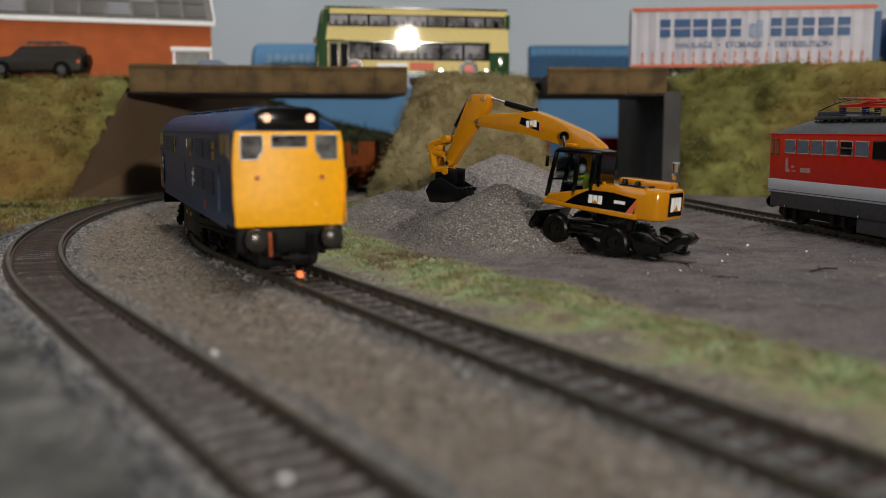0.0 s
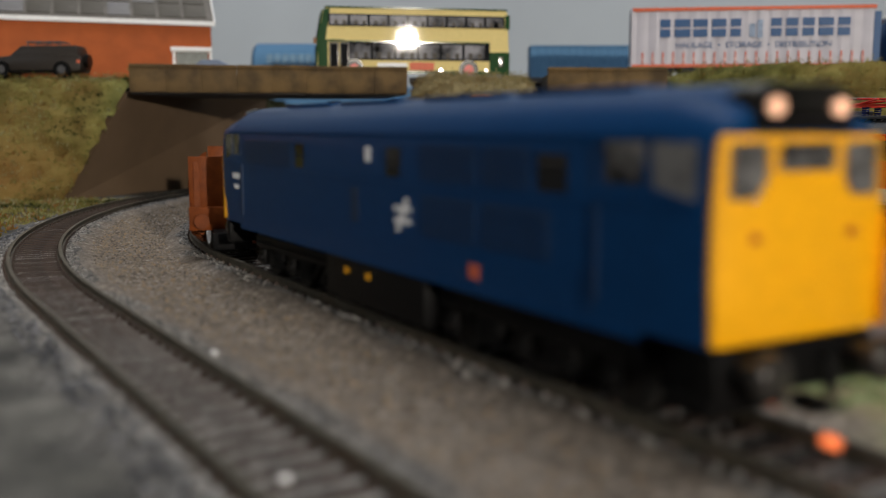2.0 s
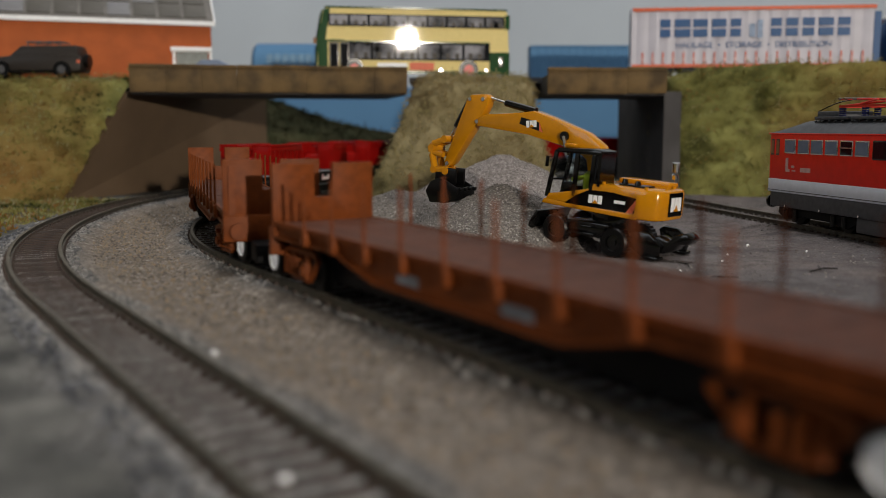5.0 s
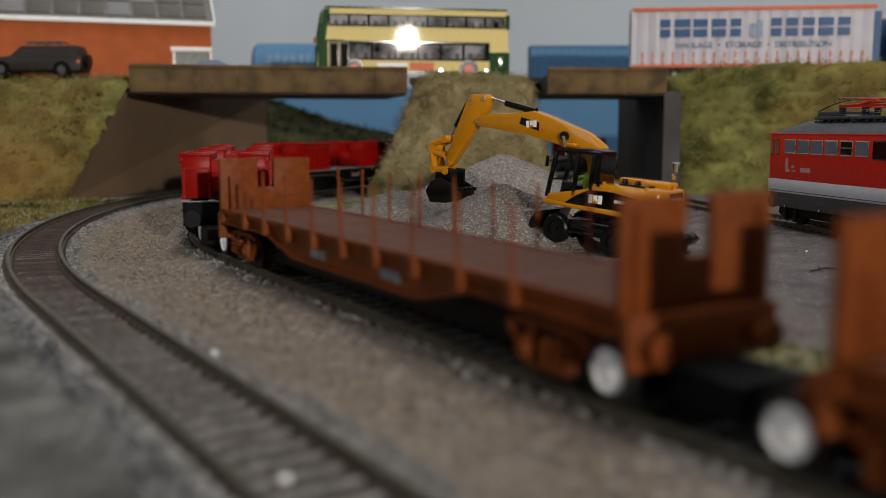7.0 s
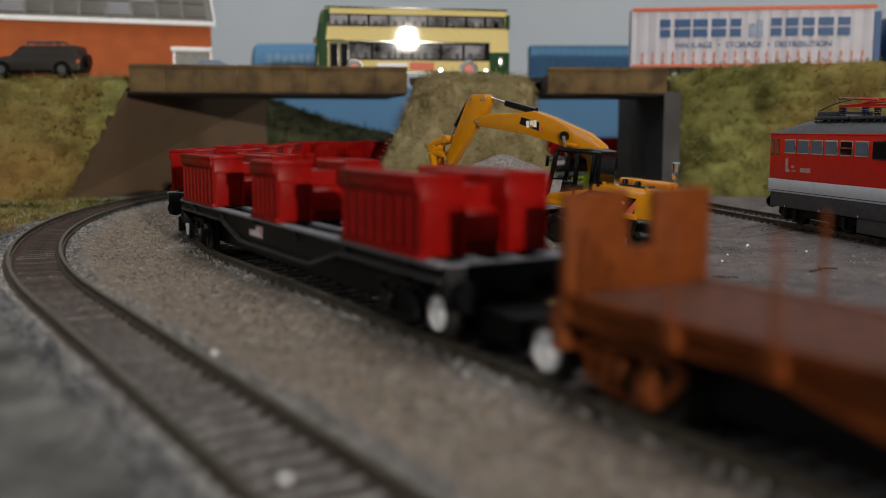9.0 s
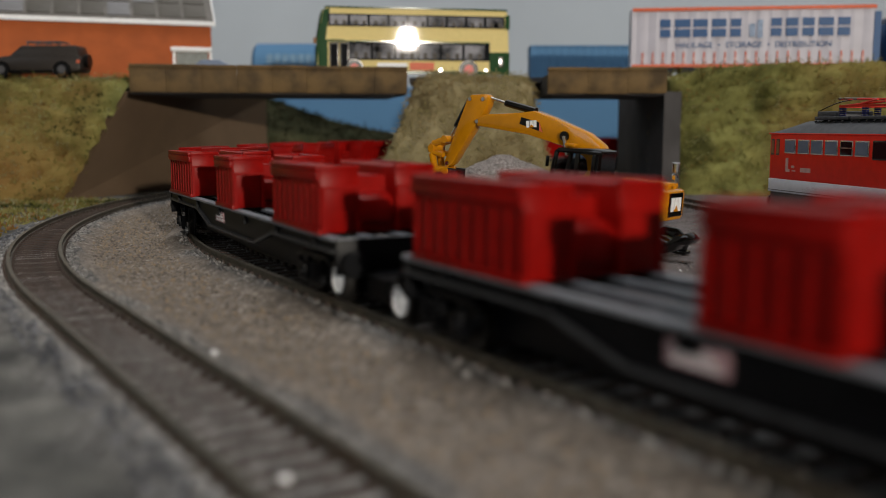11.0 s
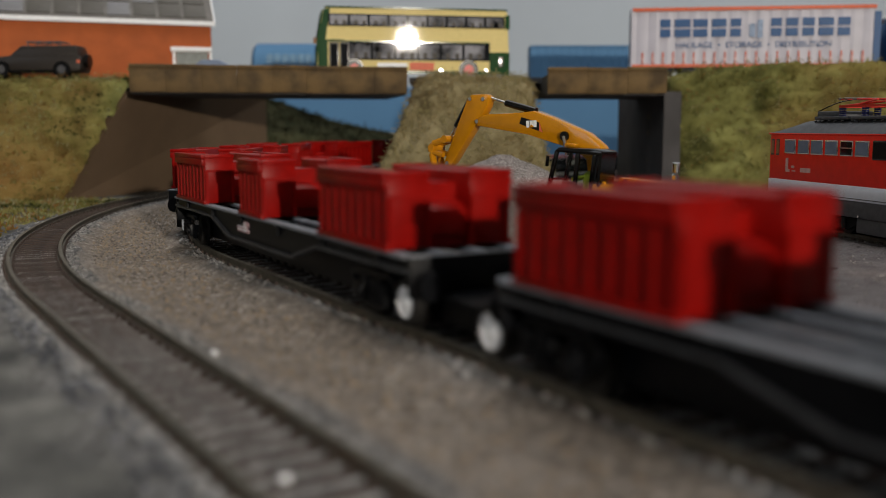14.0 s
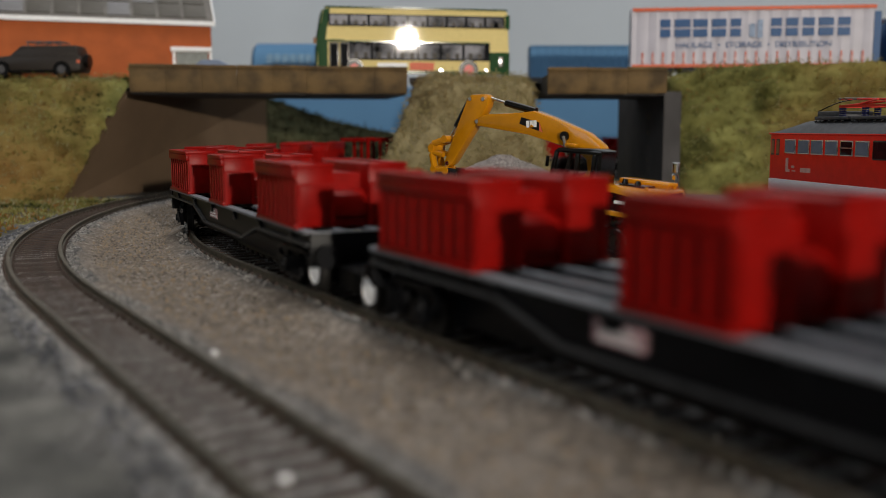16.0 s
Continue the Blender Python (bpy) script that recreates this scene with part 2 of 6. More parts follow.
def ground_height(x, y):
    d = np.minimum(track_gap(MAIN, x, y), track_gap(OUTER, x, y))
    z = -0.2 + 0.5 * lumps(x, y, 60, 3) + 0.35 * lumps(x, y, 17, 5)
    z = z * smooth(10, 26, d) + (1.58 + 0.7 * smooth(8.5, 12.5, d)) * (1 - smooth(14, 24, d))
    q = main_side(x, y)
    z = z + smooth(70, 95, q) * (0.3 * lumps(x, y, 38, 91) + 0.16 * lumps(x, y, 9, 93))
    z = z + 2.0 * smooth(24, 40, q) * (1 - smooth(52, 80, q)) * (1 + 0.4 * lumps(x, y, 25, 9))
    for hx, hy, h, r in HEAPS:
        rr = np.hypot(x - hx, y - hy) / r * (1 + 0.08 * lumps(x, y, 55, 21))
        z = np.maximum(z, h * np.clip(1.06 - rr, 0, 1) - 2.2 * np.exp(-(rr * 3.4) ** 2) + 0.5 * lumps(x, y, 11, 31) * (rr < 1.0))
    d3 = np.abs((x - 174.2) * 0.982 + (y - 467.3) * 0.188)
    z = np.maximum(z, 2.15 * (1 - smooth(15, 34, d3)) + 0.12 * lumps(x, y, 9, 77)) * (q > 60) + z * (q <= 60)
    return z


def zone_ground():
    xs = np.concatenate([np.arange(-900, -330, 24.0), np.arange(-330, 430, 3.2), np.arange(430, 1300, 24.0), np.arange(1300, 3000, 80.0)])
    ys = np.concatenate([np.arange(-400, 60, 20.0), np.arange(60, 330, 2.6), np.arange(330, 720, 3.2), np.arange(720, 1640, 22.0)])
    X, Y = np.meshgrid(xs, ys)
    Z = ground_height(X, Y)
    ny, nx = X.shape
    idx = np.arange(nx * ny).reshape(ny, nx)
    faces = np.stack([idx[:-1, :-1], idx[:-1, 1:], idx[1:, 1:], idx[1:, :-1]], -1).reshape(-1, 4)
    me = bpy.data.meshes.new("ground")
    me.from_pydata((np.stack([X, Y, Z], -1).reshape(-1, 3) * MM).tolist(), [], faces.tolist())
    q = main_side(X, Y)
    wob = 7 * lumps(X, Y, 45, 41) + 3 * lumps(X, Y, 12, 43)
    yard = smooth(62, 84, q + wob)
    verge = smooth(22, 36, q + wob) * (1 - smooth(52, 82, q + wob * 1.5))
    gap = np.minimum(track_gap(MAIN, X, Y), track_gap(OUTER, X, Y)) + 0.5 * wob
    ballast = np.maximum(1 - smooth(10.5, 19, gap), (1 - smooth(15, 23, track_gap(OUTER, X, Y) + 0.4 * wob)) * (main_out(X, Y) < 0))
    heap = np.zeros_like(X)
    for hx, hy, h, r in HEAPS:
        heap = np.maximum(heap, 1 - smooth(0.92, 1.12, np.hypot(X - hx, Y - hy) / r + 0.01 * wob))
    hx, hy, h, r = HEAPS[1]
    rear = (1 - smooth(0.9, 1.05, np.hypot(X - hx, Y - hy) / r)) * smooth(452, 462, Y)
    tone = smooth(12, 21, track_gap(OUTER, X, Y) + wob * 0.4) * (main_out(X, Y) < 0)
    for name, val in (("yard", yard), ("verge", verge), ("ballast", ballast), ("heap", heap), ("rear", rear), ("bare", tone), ("chippings", 1 - smooth(11, 16, track_gap(OUTER, X, Y)))):
        a = me.attributes.new(name, "FLOAT", "POINT")
        a.data.foreach_set("value", val.reshape(-1).astype(np.float32))
    me.polygons.foreach_set("use_smooth", [True] * len(me.polygons))
    me.materials.append(ground_material())
    return tagged(new("ground", me), "gravelly model scenery with sandy ballast, grass verge and grey yard", "ground", kind="structure")


def main_out(x, y):
    """Signed distance from the outer line, negative on its outer side."""
    return signed_gap(OUTER, x, y)


def ground_material():
    m = bpy.data.materials.new("scattered_gravel")
    m.use_nodes = True
    nt = m.node_tree
    n, l = nt.nodes, nt.links
    b = n["Principled BSDF"]
    b.inputs["Roughness"].default_value = 0.9
    b.inputs["Specular IOR Level"].default_value = 0.25
    tc = n.new("ShaderNodeTexCoord")

    def grain(scale, detail=3.0):
        t = n.new("ShaderNodeTexNoise")
        t.inputs["Scale"].default_value, t.inputs["Detail"].default_value = scale, detail
        l.new(tc.outputs["Object"], t.inputs["Vector"])
        return t.outputs["Fac"]

    def cells(scale):
        t = n.new("ShaderNodeTexVoronoi")
        t.inputs["Scale"].default_value = scale
        l.new(tc.outputs["Object"], t.inputs["Vector"])
        return t

    def ramp(src, stops):
        r = n.new("ShaderNodeValToRGB")
        e = r.color_ramp.elements
        e[0].position, e[0].color = stops[0][0], (*stops[0][1], 1)
        e[1].position, e[1].color = stops[-1][0], (*stops[-1][1], 1)
        for p, c in stops[1:-1]:
            k = e.new(p)
            k.color = (*c, 1)
        l.new(src, r.inputs[0])
        return r.outputs[0]

    def blend(fac, a, c, attr=True):
        x = n.new("ShaderNodeMix")
        x.data_type = "RGBA"
        if attr:
            t = n.new("ShaderNodeAttribute")
            t.attribute_name = fac
            l.new(t.outputs["Fac"], x.inputs[0])
        else:
            l.new(fac, x.inputs[0])
        l.new(a, x.inputs[6])
        l.new(c, x.inputs[7])
        return x.outputs[2]

    stones = cells(760)
    fine = cells(1500)
    sepf = n.new("ShaderNodeSeparateColor")
    l.new(fine.outputs["Color"], sepf.inputs[0])
    sep = n.new("ShaderNodeSeparateColor")
    l.new(stones.outputs["Color"], sep.inputs[0])
    sand = ramp(sep.outputs[0], ((0.0, (0.084, 0.071, 0.061)), (0.45, (0.118, 0.100, 0.085)), (0.8, (0.145, 0.122, 0.101)), (1.0, (0.225, 0.20, 0.172))))
    grey = ramp(sep.outputs[1], ((0.0, (0.034, 0.033, 0.032)), (0.5, (0.072, 0.071, 0.071)), (1.0, (0.16, 0.158, 0.156))))
    yard = ramp(grain(75, 10.0), ((0.32, (0.041, 0.034, 0.034)), (0.47, (0.086, 0.075, 0.075)), (0.60, (0.115, 0.102, 0.102)), (0.72, (0.164, 0.149, 0.146))))
    grit = ramp(sepf.outputs[0], ((0.0, (0.038, 0.032, 0.031)), (0.6, (0.102, 0.089, 0.087)), (1.0, (0.187, 0.170, 0.166))))
    some = n.new("ShaderNodeValue")
    some.outputs[0].default_value = 0.4
    yard = blend(some.outputs[0], yard, grit, False)
    rusty = ramp(grain(16, 4.0), ((0.40, (0.0, 0.0, 0.0)), (0.62, (0.4, 0.4, 0.4))))
    red = ramp(grain(300, 4.0), ((0.3, (0.070, 0.053, 0.048)), (0.7, (0.136, 0.104, 0.093))))
    yard = blend(rusty, yard, red, False)
    slate = ramp(grain(11, 3.0), ((0.48, (0.0, 0.0, 0.0)), (0.62, (0.6, 0.6, 0.6))))
    dusk = ramp(grain(260, 4.0), ((0.3, (0.041, 0.040, 0.044)), (0.7, (0.078, 0.076, 0.082))))
    yard = blend(slate, yard, dusk, False)
    clod = ramp(grain(48, 9.0), ((0.53, (0.0, 0.0, 0.0)), (0.66, (0.85, 0.85, 0.85))))
    dark = ramp(sepf.outputs[2], ((0.0, (0.030, 0.026, 0.027)), (1.0, (0.075, 0.066, 0.066))))
    yard = blend(clod, yard, dark, False)
    heap = ramp(sepf.outputs[2], ((0.0, (0.063, 0.056, 0.052)), (0.6, (0.100, 0.089, 0.080)), (0.9, (0.133, 0.120, 0.108)), (1.0, (0.252, 0.237, 0.222))))
    moss = ramp(grain(90, 6.0), ((0.34, (0.113, 0.091, 0.060)), (0.44, (0.181, 0.160, 0.091)), (0.52, (0.173, 0.181, 0.086)), (0.60, (0.156, 0.203, 0.100)), (0.68, (0.242, 0.242, 0.146))))
    # bare ground outside the curve, its colour also darkened for the light's falloff
    bare = ramp(grain(38, 8.0), ((0.36, (0.034, 0.034, 0.033)), (0.5, (0.064, 0.063, 0.059)), (0.64, (0.115, 0.112, 0.104))))
    col = blend("bare", sand, bare)
    col = blend("verge", col, moss)
    col = blend("yard", col, yard)
    pale = ramp(sepf.outputs[1], ((0.0, (0.083, 0.072, 0.068)), (0.6, (0.130, 0.115, 0.108)), (1.0, (0.216, 0.194, 0.187))))
    heap = blend("rear", heap, pale)
    col = blend("heap", col, heap)
    chips = ramp(sepf.outputs[1], ((0.0, (0.090, 0.085, 0.079)), (0.5, (0.173, 0.167, 0.160)), (1.0, (0.316, 0.307, 0.293))))
    col = blend("ballast", col, blend("chippings", grey, chips))
    patch = n.new("ShaderNodeMapRange")
    patch.inputs[1].default_value, patch.inputs[2].default_value, patch.inputs[3].default_value, patch.inputs[4].default_value = 0.3, 0.7, 1.28, 1.78
    both = n.new("ShaderNodeMix")
    both.inputs[0].default_value = 0.35
    l.new(grain(22, 5.0), both.inputs[2])
    l.new(sepf.outputs[1], both.inputs[3])
    l.new(both.outputs[0], patch.inputs[0])
    hsv = n.new("ShaderNodeHueSaturation")
    l.new(patch.outputs[0], hsv.inputs["Value"])
    l.new(col, hsv.inputs["Color"])
    l.new(hsv.outputs[0], b.inputs["Base Color"])
    bp = n.new("ShaderNodeBump")
    bp.inputs["Strength"].default_value, bp.inputs["Distance"].default_value = 0.8, 0.0009
    inv = n.new("ShaderNodeMath")
    inv.operation = "SUBTRACT"
    inv.inputs[0].default_value = 1.0
    l.new(stones.outputs["Distance"], inv.inputs[1])
    rough = n.new("ShaderNodeMath")
    rough.operation = "MULTIPLY_ADD"
    rough.inputs[1].default_value = 2.2
    l.new(grain(130, 7.0), rough.inputs[0])
    l.new(inv.outputs[0], rough.inputs[2])
    l.new(rough.outputs[0], bp.inputs["Height"])
    l.new(bp.outputs[0], b.inputs["Normal"])
    return m


zone_ground()
build_track("track_main", MAIN, -1150, 330, "weathered model railway track on grey ballast, curving into a straight", 1700.0, 7.8)
build_track("track_outer", OUTER, -620, 300, "weathered model railway track on brown sleepers, curving away")


# ---- embankments, bridges, backdrop ----
def moss_material(name, c):
    m = mat(name, c[1], 0.95, var=0.3, scale=42, color2=c[0], bump=1.0, bscale=420, stain=0.8, stain_color=c[2], spec=0.1)
    return m


M_BANK = moss_material("flocked_hillside", ((0.0525, 0.0525, 0.0154), (0.189, 0.185, 0.0595), (0.189, 0.0805, 0.0252)))
M_BANKDRY = moss_material("dry_flocked_hillside", ((0.12, 0.095, 0.045), (0.235, 0.195, 0.105), (0.16, 0.15, 0.06)))
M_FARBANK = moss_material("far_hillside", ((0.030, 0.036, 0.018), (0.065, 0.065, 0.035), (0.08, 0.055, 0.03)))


def bank(name, outline, label, material, seed, rough=4.0, step=5.0):
    """A bumpy hillside: outline is rows of (x, y, z) lines from base to top, filled in between."""
    rows = [np.array(r, float) for r in outline]

    def along(r, n):
        d = np.concatenate([[0], np.cumsum(np.linalg.norm(np.diff(r, axis=0), axis=1))])
        return np.stack([np.interp(np.linspace(0, d[-1], n), d, r[:, k]) for k in range(3)], 1)
    length = max(np.linalg.norm(np.diff(r, axis=0), axis=1).sum() for r in rows)
    n = int(length / step) + 2
    lines = [along(r, n) for r in rows]
    full = []
    for a, b in zip(lines, lines[1:]):
        k = max(2, int(np.linalg.norm(b - a, axis=1).max() / step))
        for i in range(k):
            full.append(a + (b - a) * i / k)
    full.append(lines[-1])
    G = np.array(full)
    bump = lumps(G[..., 0] + 1.7 * G[..., 2], G[..., 1] * 0.8 + 2.1 * G[..., 2], 34, seed) * rough * 0.5 + \
        lumps(G[..., 0] * 1.2 + G[..., 2], G[..., 1] - G[..., 2], 11, seed + 1) * rough * 0.28
    rng = np.random.RandomState(seed)
    bump += rng.uniform(-0.9, 0.9, bump.shape)
    G[..., 1] -= bump
    G[..., 2] += bump * 0.35
    h, w, _ = G.shape
    idx = np.arange(h * w).reshape(h, w)
    f = np.stack([idx[:-1, :-1], idx[:-1, 1:], idx[1:, 1:], idx[1:, :-1]], -1).reshape(-1, 4)
    me = bpy.data.meshes.new(name)
    me.from_pydata((G.reshape(-1, 3) * MM).tolist(), [], f.tolist())
    me.polygons.foreach_set("use_smooth", [True] * len(me.polygons))
    me.materials.append(material)
    return tagged(new(name, me), label, "embankment", kind="structure")


ROAD = 88.0
bank("embankment_west", [[(-620, 600, -2), (-400, 628, -2), (-310, 640, -2), (-272, 648, -2), (-262, 656, -2)],
                         [(-620, 640, 45), (-400, 668, 45), (-300, 672, 44), (-252, 668, 44), (-241, 676, 44)],
                         [(-620, 690, 84), (-400, 705, 85), (-300, 706, 84), (-242, 696, 83), (-227, 700, 80)],
                         [(-620, 740, 87), (-400, 740, 87), (-300, 740, 87), (-240, 740, 87), (-222, 736, 84)]],
     "mossy green and brown flocked embankment below the road", M_BANK, 51, 7.5)
bank("embankment_middle", [[(2, 780, -2), (-58, 664, -2), (-20, 640, -2), (40, 640, -2), (78, 660, -2), (84, 780, -2)],
                           [(8, 780, 40), (-36, 686, 40), (-10, 668, 40), (40, 664, 40), (70, 680, 40), (76, 780, 40)],
                           [(6, 790, 78), (-22, 706, 78), (-8, 690, 78), (40, 688, 78), (64, 700, 78), (68, 790, 78)],
                           [(4, 800, 86), (-20, 722, 86), (-4, 712, 87), (40, 712, 87), (62, 720, 86), (66, 800, 86)],
                           [(6, 800, 87), (-2, 770, 87), (4, 760, 87), (36, 760, 87), (52, 770, 87), (56, 800, 87)]],
     "dry grassy embankment between two road bridges", M_BANKDRY, 61, 7.5)
bank("embankment_east", [[(163, 752, -2), (180, 706, -2), (230, 690, -2), (330, 670, -2), (430, 650, -2), (700, 620, -2)],
                         [(163, 752, 50), (174, 716, 50), (230, 702, 50), (330, 684, 50), (430, 668, 50), (700, 640, 50)],
                         [(163, 752, 86), (172, 724, 88), (200, 712, 95), (330, 700, 97), (430, 690, 97), (700, 660, 97)],
                         [(163, 760, 88), (176, 742, 88), (210, 730, 94), (330, 722, 94), (430, 715, 94), (700, 690, 94)]],
     "steep mossy flocked embankment beside the goods yard", M_BANK, 71, 7.5)
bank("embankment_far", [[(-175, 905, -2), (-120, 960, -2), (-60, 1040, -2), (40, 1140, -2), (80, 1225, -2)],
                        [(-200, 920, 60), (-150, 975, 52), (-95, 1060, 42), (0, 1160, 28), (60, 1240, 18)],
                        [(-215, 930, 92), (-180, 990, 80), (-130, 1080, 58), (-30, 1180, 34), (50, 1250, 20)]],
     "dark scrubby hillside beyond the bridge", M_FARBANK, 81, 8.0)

# abutments: thick card walls that carry the bridge decks
bm = bmesh.new()
bm_loft(bm, [[(-262, 656, -2), (-165, 900, -2), (-180, 905, -2), (-277, 661, -2)], [(-227, 699, 76), (-165, 900, 76), (-180, 905, 76), (-242, 704, 76)]])
tagged(part("abutment_west", bm, M_CARD), "plain brown card abutment wall beside the curve", "bridge abutment", kind="structure")
bm = bmesh.new()
bm_prism(bm, [(161, 702), (176, 712), (178, 890), (160, 880)], -2, 76, "z")
tagged(part("abutment_east", bm, M_DARKCARD), "dark grey card abutment under the road", "bridge abutment", kind="structure")


def bridge(name, x0, x1, y, z0, z1, label, yaw=0.0):
    ob = tagged(new(name), label, "bridge", kind="structure")
    ob.matrix_basis = spot(x0, y, 0, 0, 0, yaw) @ spot(-x0, -y, 0)
    n = max(3, int((x1 - x0) / 22))
    w = (x1 - x0) / n
    for i in range(n):
        a = x0 + i * w
        dz = random.uniform(-0.3, 0.3)
        box_part("parapet_panel", a + 0.06, a + w - 0.06, y, y + 6, z0 + dz, z1 + dz - 2.4, M_TIMBER, ob, bevel=0.2)
        box_part("coping", a + 0.05, a + w - 0.05, y - 0.8, y + 6.8, z1 + dz - 2.4, z1 + dz, M_TIMBER, ob, bevel=0.3)
    box_part("deck", x0, x1, y + 6, y + 110, z0 - 1, ROAD - 0.5, M_DARKCARD, ob)
    return ob


bridge("bridge_west", -218, -22, 672, 74.6, 94.0, "long brown timber-faced road bridge over the railway", 11.8)
bridge("bridge_east", 75, 160, 690, 74.0, 92.5, "short brown timber-faced road bridge over the sidings")

box_part("road_surface_west", -700, -232, 735, 1080, ROAD - 4, ROAD, M_DARKCARD)["kind"] = "structure"
box_part("road_surface_middle", -26, 75, 740, 1080, ROAD - 4, ROAD, M_DARKCARD)["kind"] = "structure"
box_part("road_surface_east", 160, 800, 735, 1080, ROAD - 4, ROAD, M_DARKCARD)["kind"] = "structure"

# the painted backboard, and an unseen room shell added to bounce the lamp light
box_part("backdrop", -1500, 3000, 1640, 1650, -50, 1300, M_SKY)["kind"] = "structure"
box_part("backdrop_lower", -1500, 3000, 1630, 1638, -20, 118, M_SEA)["kind"] = "structure"


box_part("room_wall_south", -3200, 3300, -3300, -3200, -900, 2000, M_PLASTER)["kind"] = "structure"
box_part("room_wall_north", -3200, 3300, 1800, 1900, -900, 2000, M_PLASTER)["kind"] = "structure"
box_part("room_wall_west", -3300, -3200, -3300, 1900, -900, 2000, M_PLASTER)["kind"] = "structure"
box_part("room_wall_east", 3300, 3400, -3300, 1900, -900, 2000, M_PLASTER)["kind"] = "structure"
box_part("ceiling", -3300, 3400, -3300, 1900, 2000, 2080, M_PLASTER)["kind"] = "structure"
box_part("floor", -3300, 3400, -3300, 1900, -980, -900, M_CARPET)["kind"] = "structure"


# ---- the train ----
def put_text(s, size, material, parent, m, name="lettering", label=""):
    cu = bpy.data.curves.new(name, "FONT")
    cu.body, cu.size, cu.extrude = s, size * MM, 0.00008
    cu.align_x, cu.align_y = "CENTER", "CENTER"
    cu.materials.append(material)
    ob = new(name, cu)
    ob.parent = parent
    ob.matrix_basis = m
    if label:
        ob["label"] = label
    return ob


M_WHEELFACE = mat("white_wheel_face", (0.92, 0.94, 0.98), 0.5, var=0.03)
M_BUFFER = mat("oiled_steel", (0.045, 0.042, 0.040), 0.22, 0.3, var=0.2)


def wheelset(parent, x, z, r, mat_face, label="", half=9.3):
    """An axle and its two wheels, each turned from one outline: flange, tread, rim and a dished face."""
    bm = bmesh.new()
    bm_rod(bm, (0, -half + 0.6, 0), (0, half - 0.6, 0), 1.0, 8)
    ax = part("axle", bm, M_GRIME, parent, smooth=True)
    ax.matrix_basis = spot(x, 0, z)
    outline = [(-2.9, 0.9), (-2.9, r + 0.8), (-2.2, r + 0.8), (-2.1, r), (-0.2, r - 0.05), (0.0, r - 0.35), (0.0, r - 1.6), (-0.25, r - 1.75), (-0.1, 0.9), (0.05, 0.7), (0.05, 0.02)]
    for s in (-1, 1):
        bm = bmesh.new()
        seg = 28
        bm_loft(bm, [[(math.cos(6.28319 * i / seg) * q, s * (half + y), math.sin(6.28319 * i / seg) * q) for i in range(seg)] for y, q in outline])
        for f in bm.faces:
            c = f.calc_center_median()
            if s * c.y > half - 0.3 and math.hypot(c.x, c.z) < r - 1.65:
                f.material_index = 1
        wh = part("wheel", bm, [M_GRIME, mat_face], parent, label, smooth=True)
        wh.matrix_basis = spot(x, 0, z)


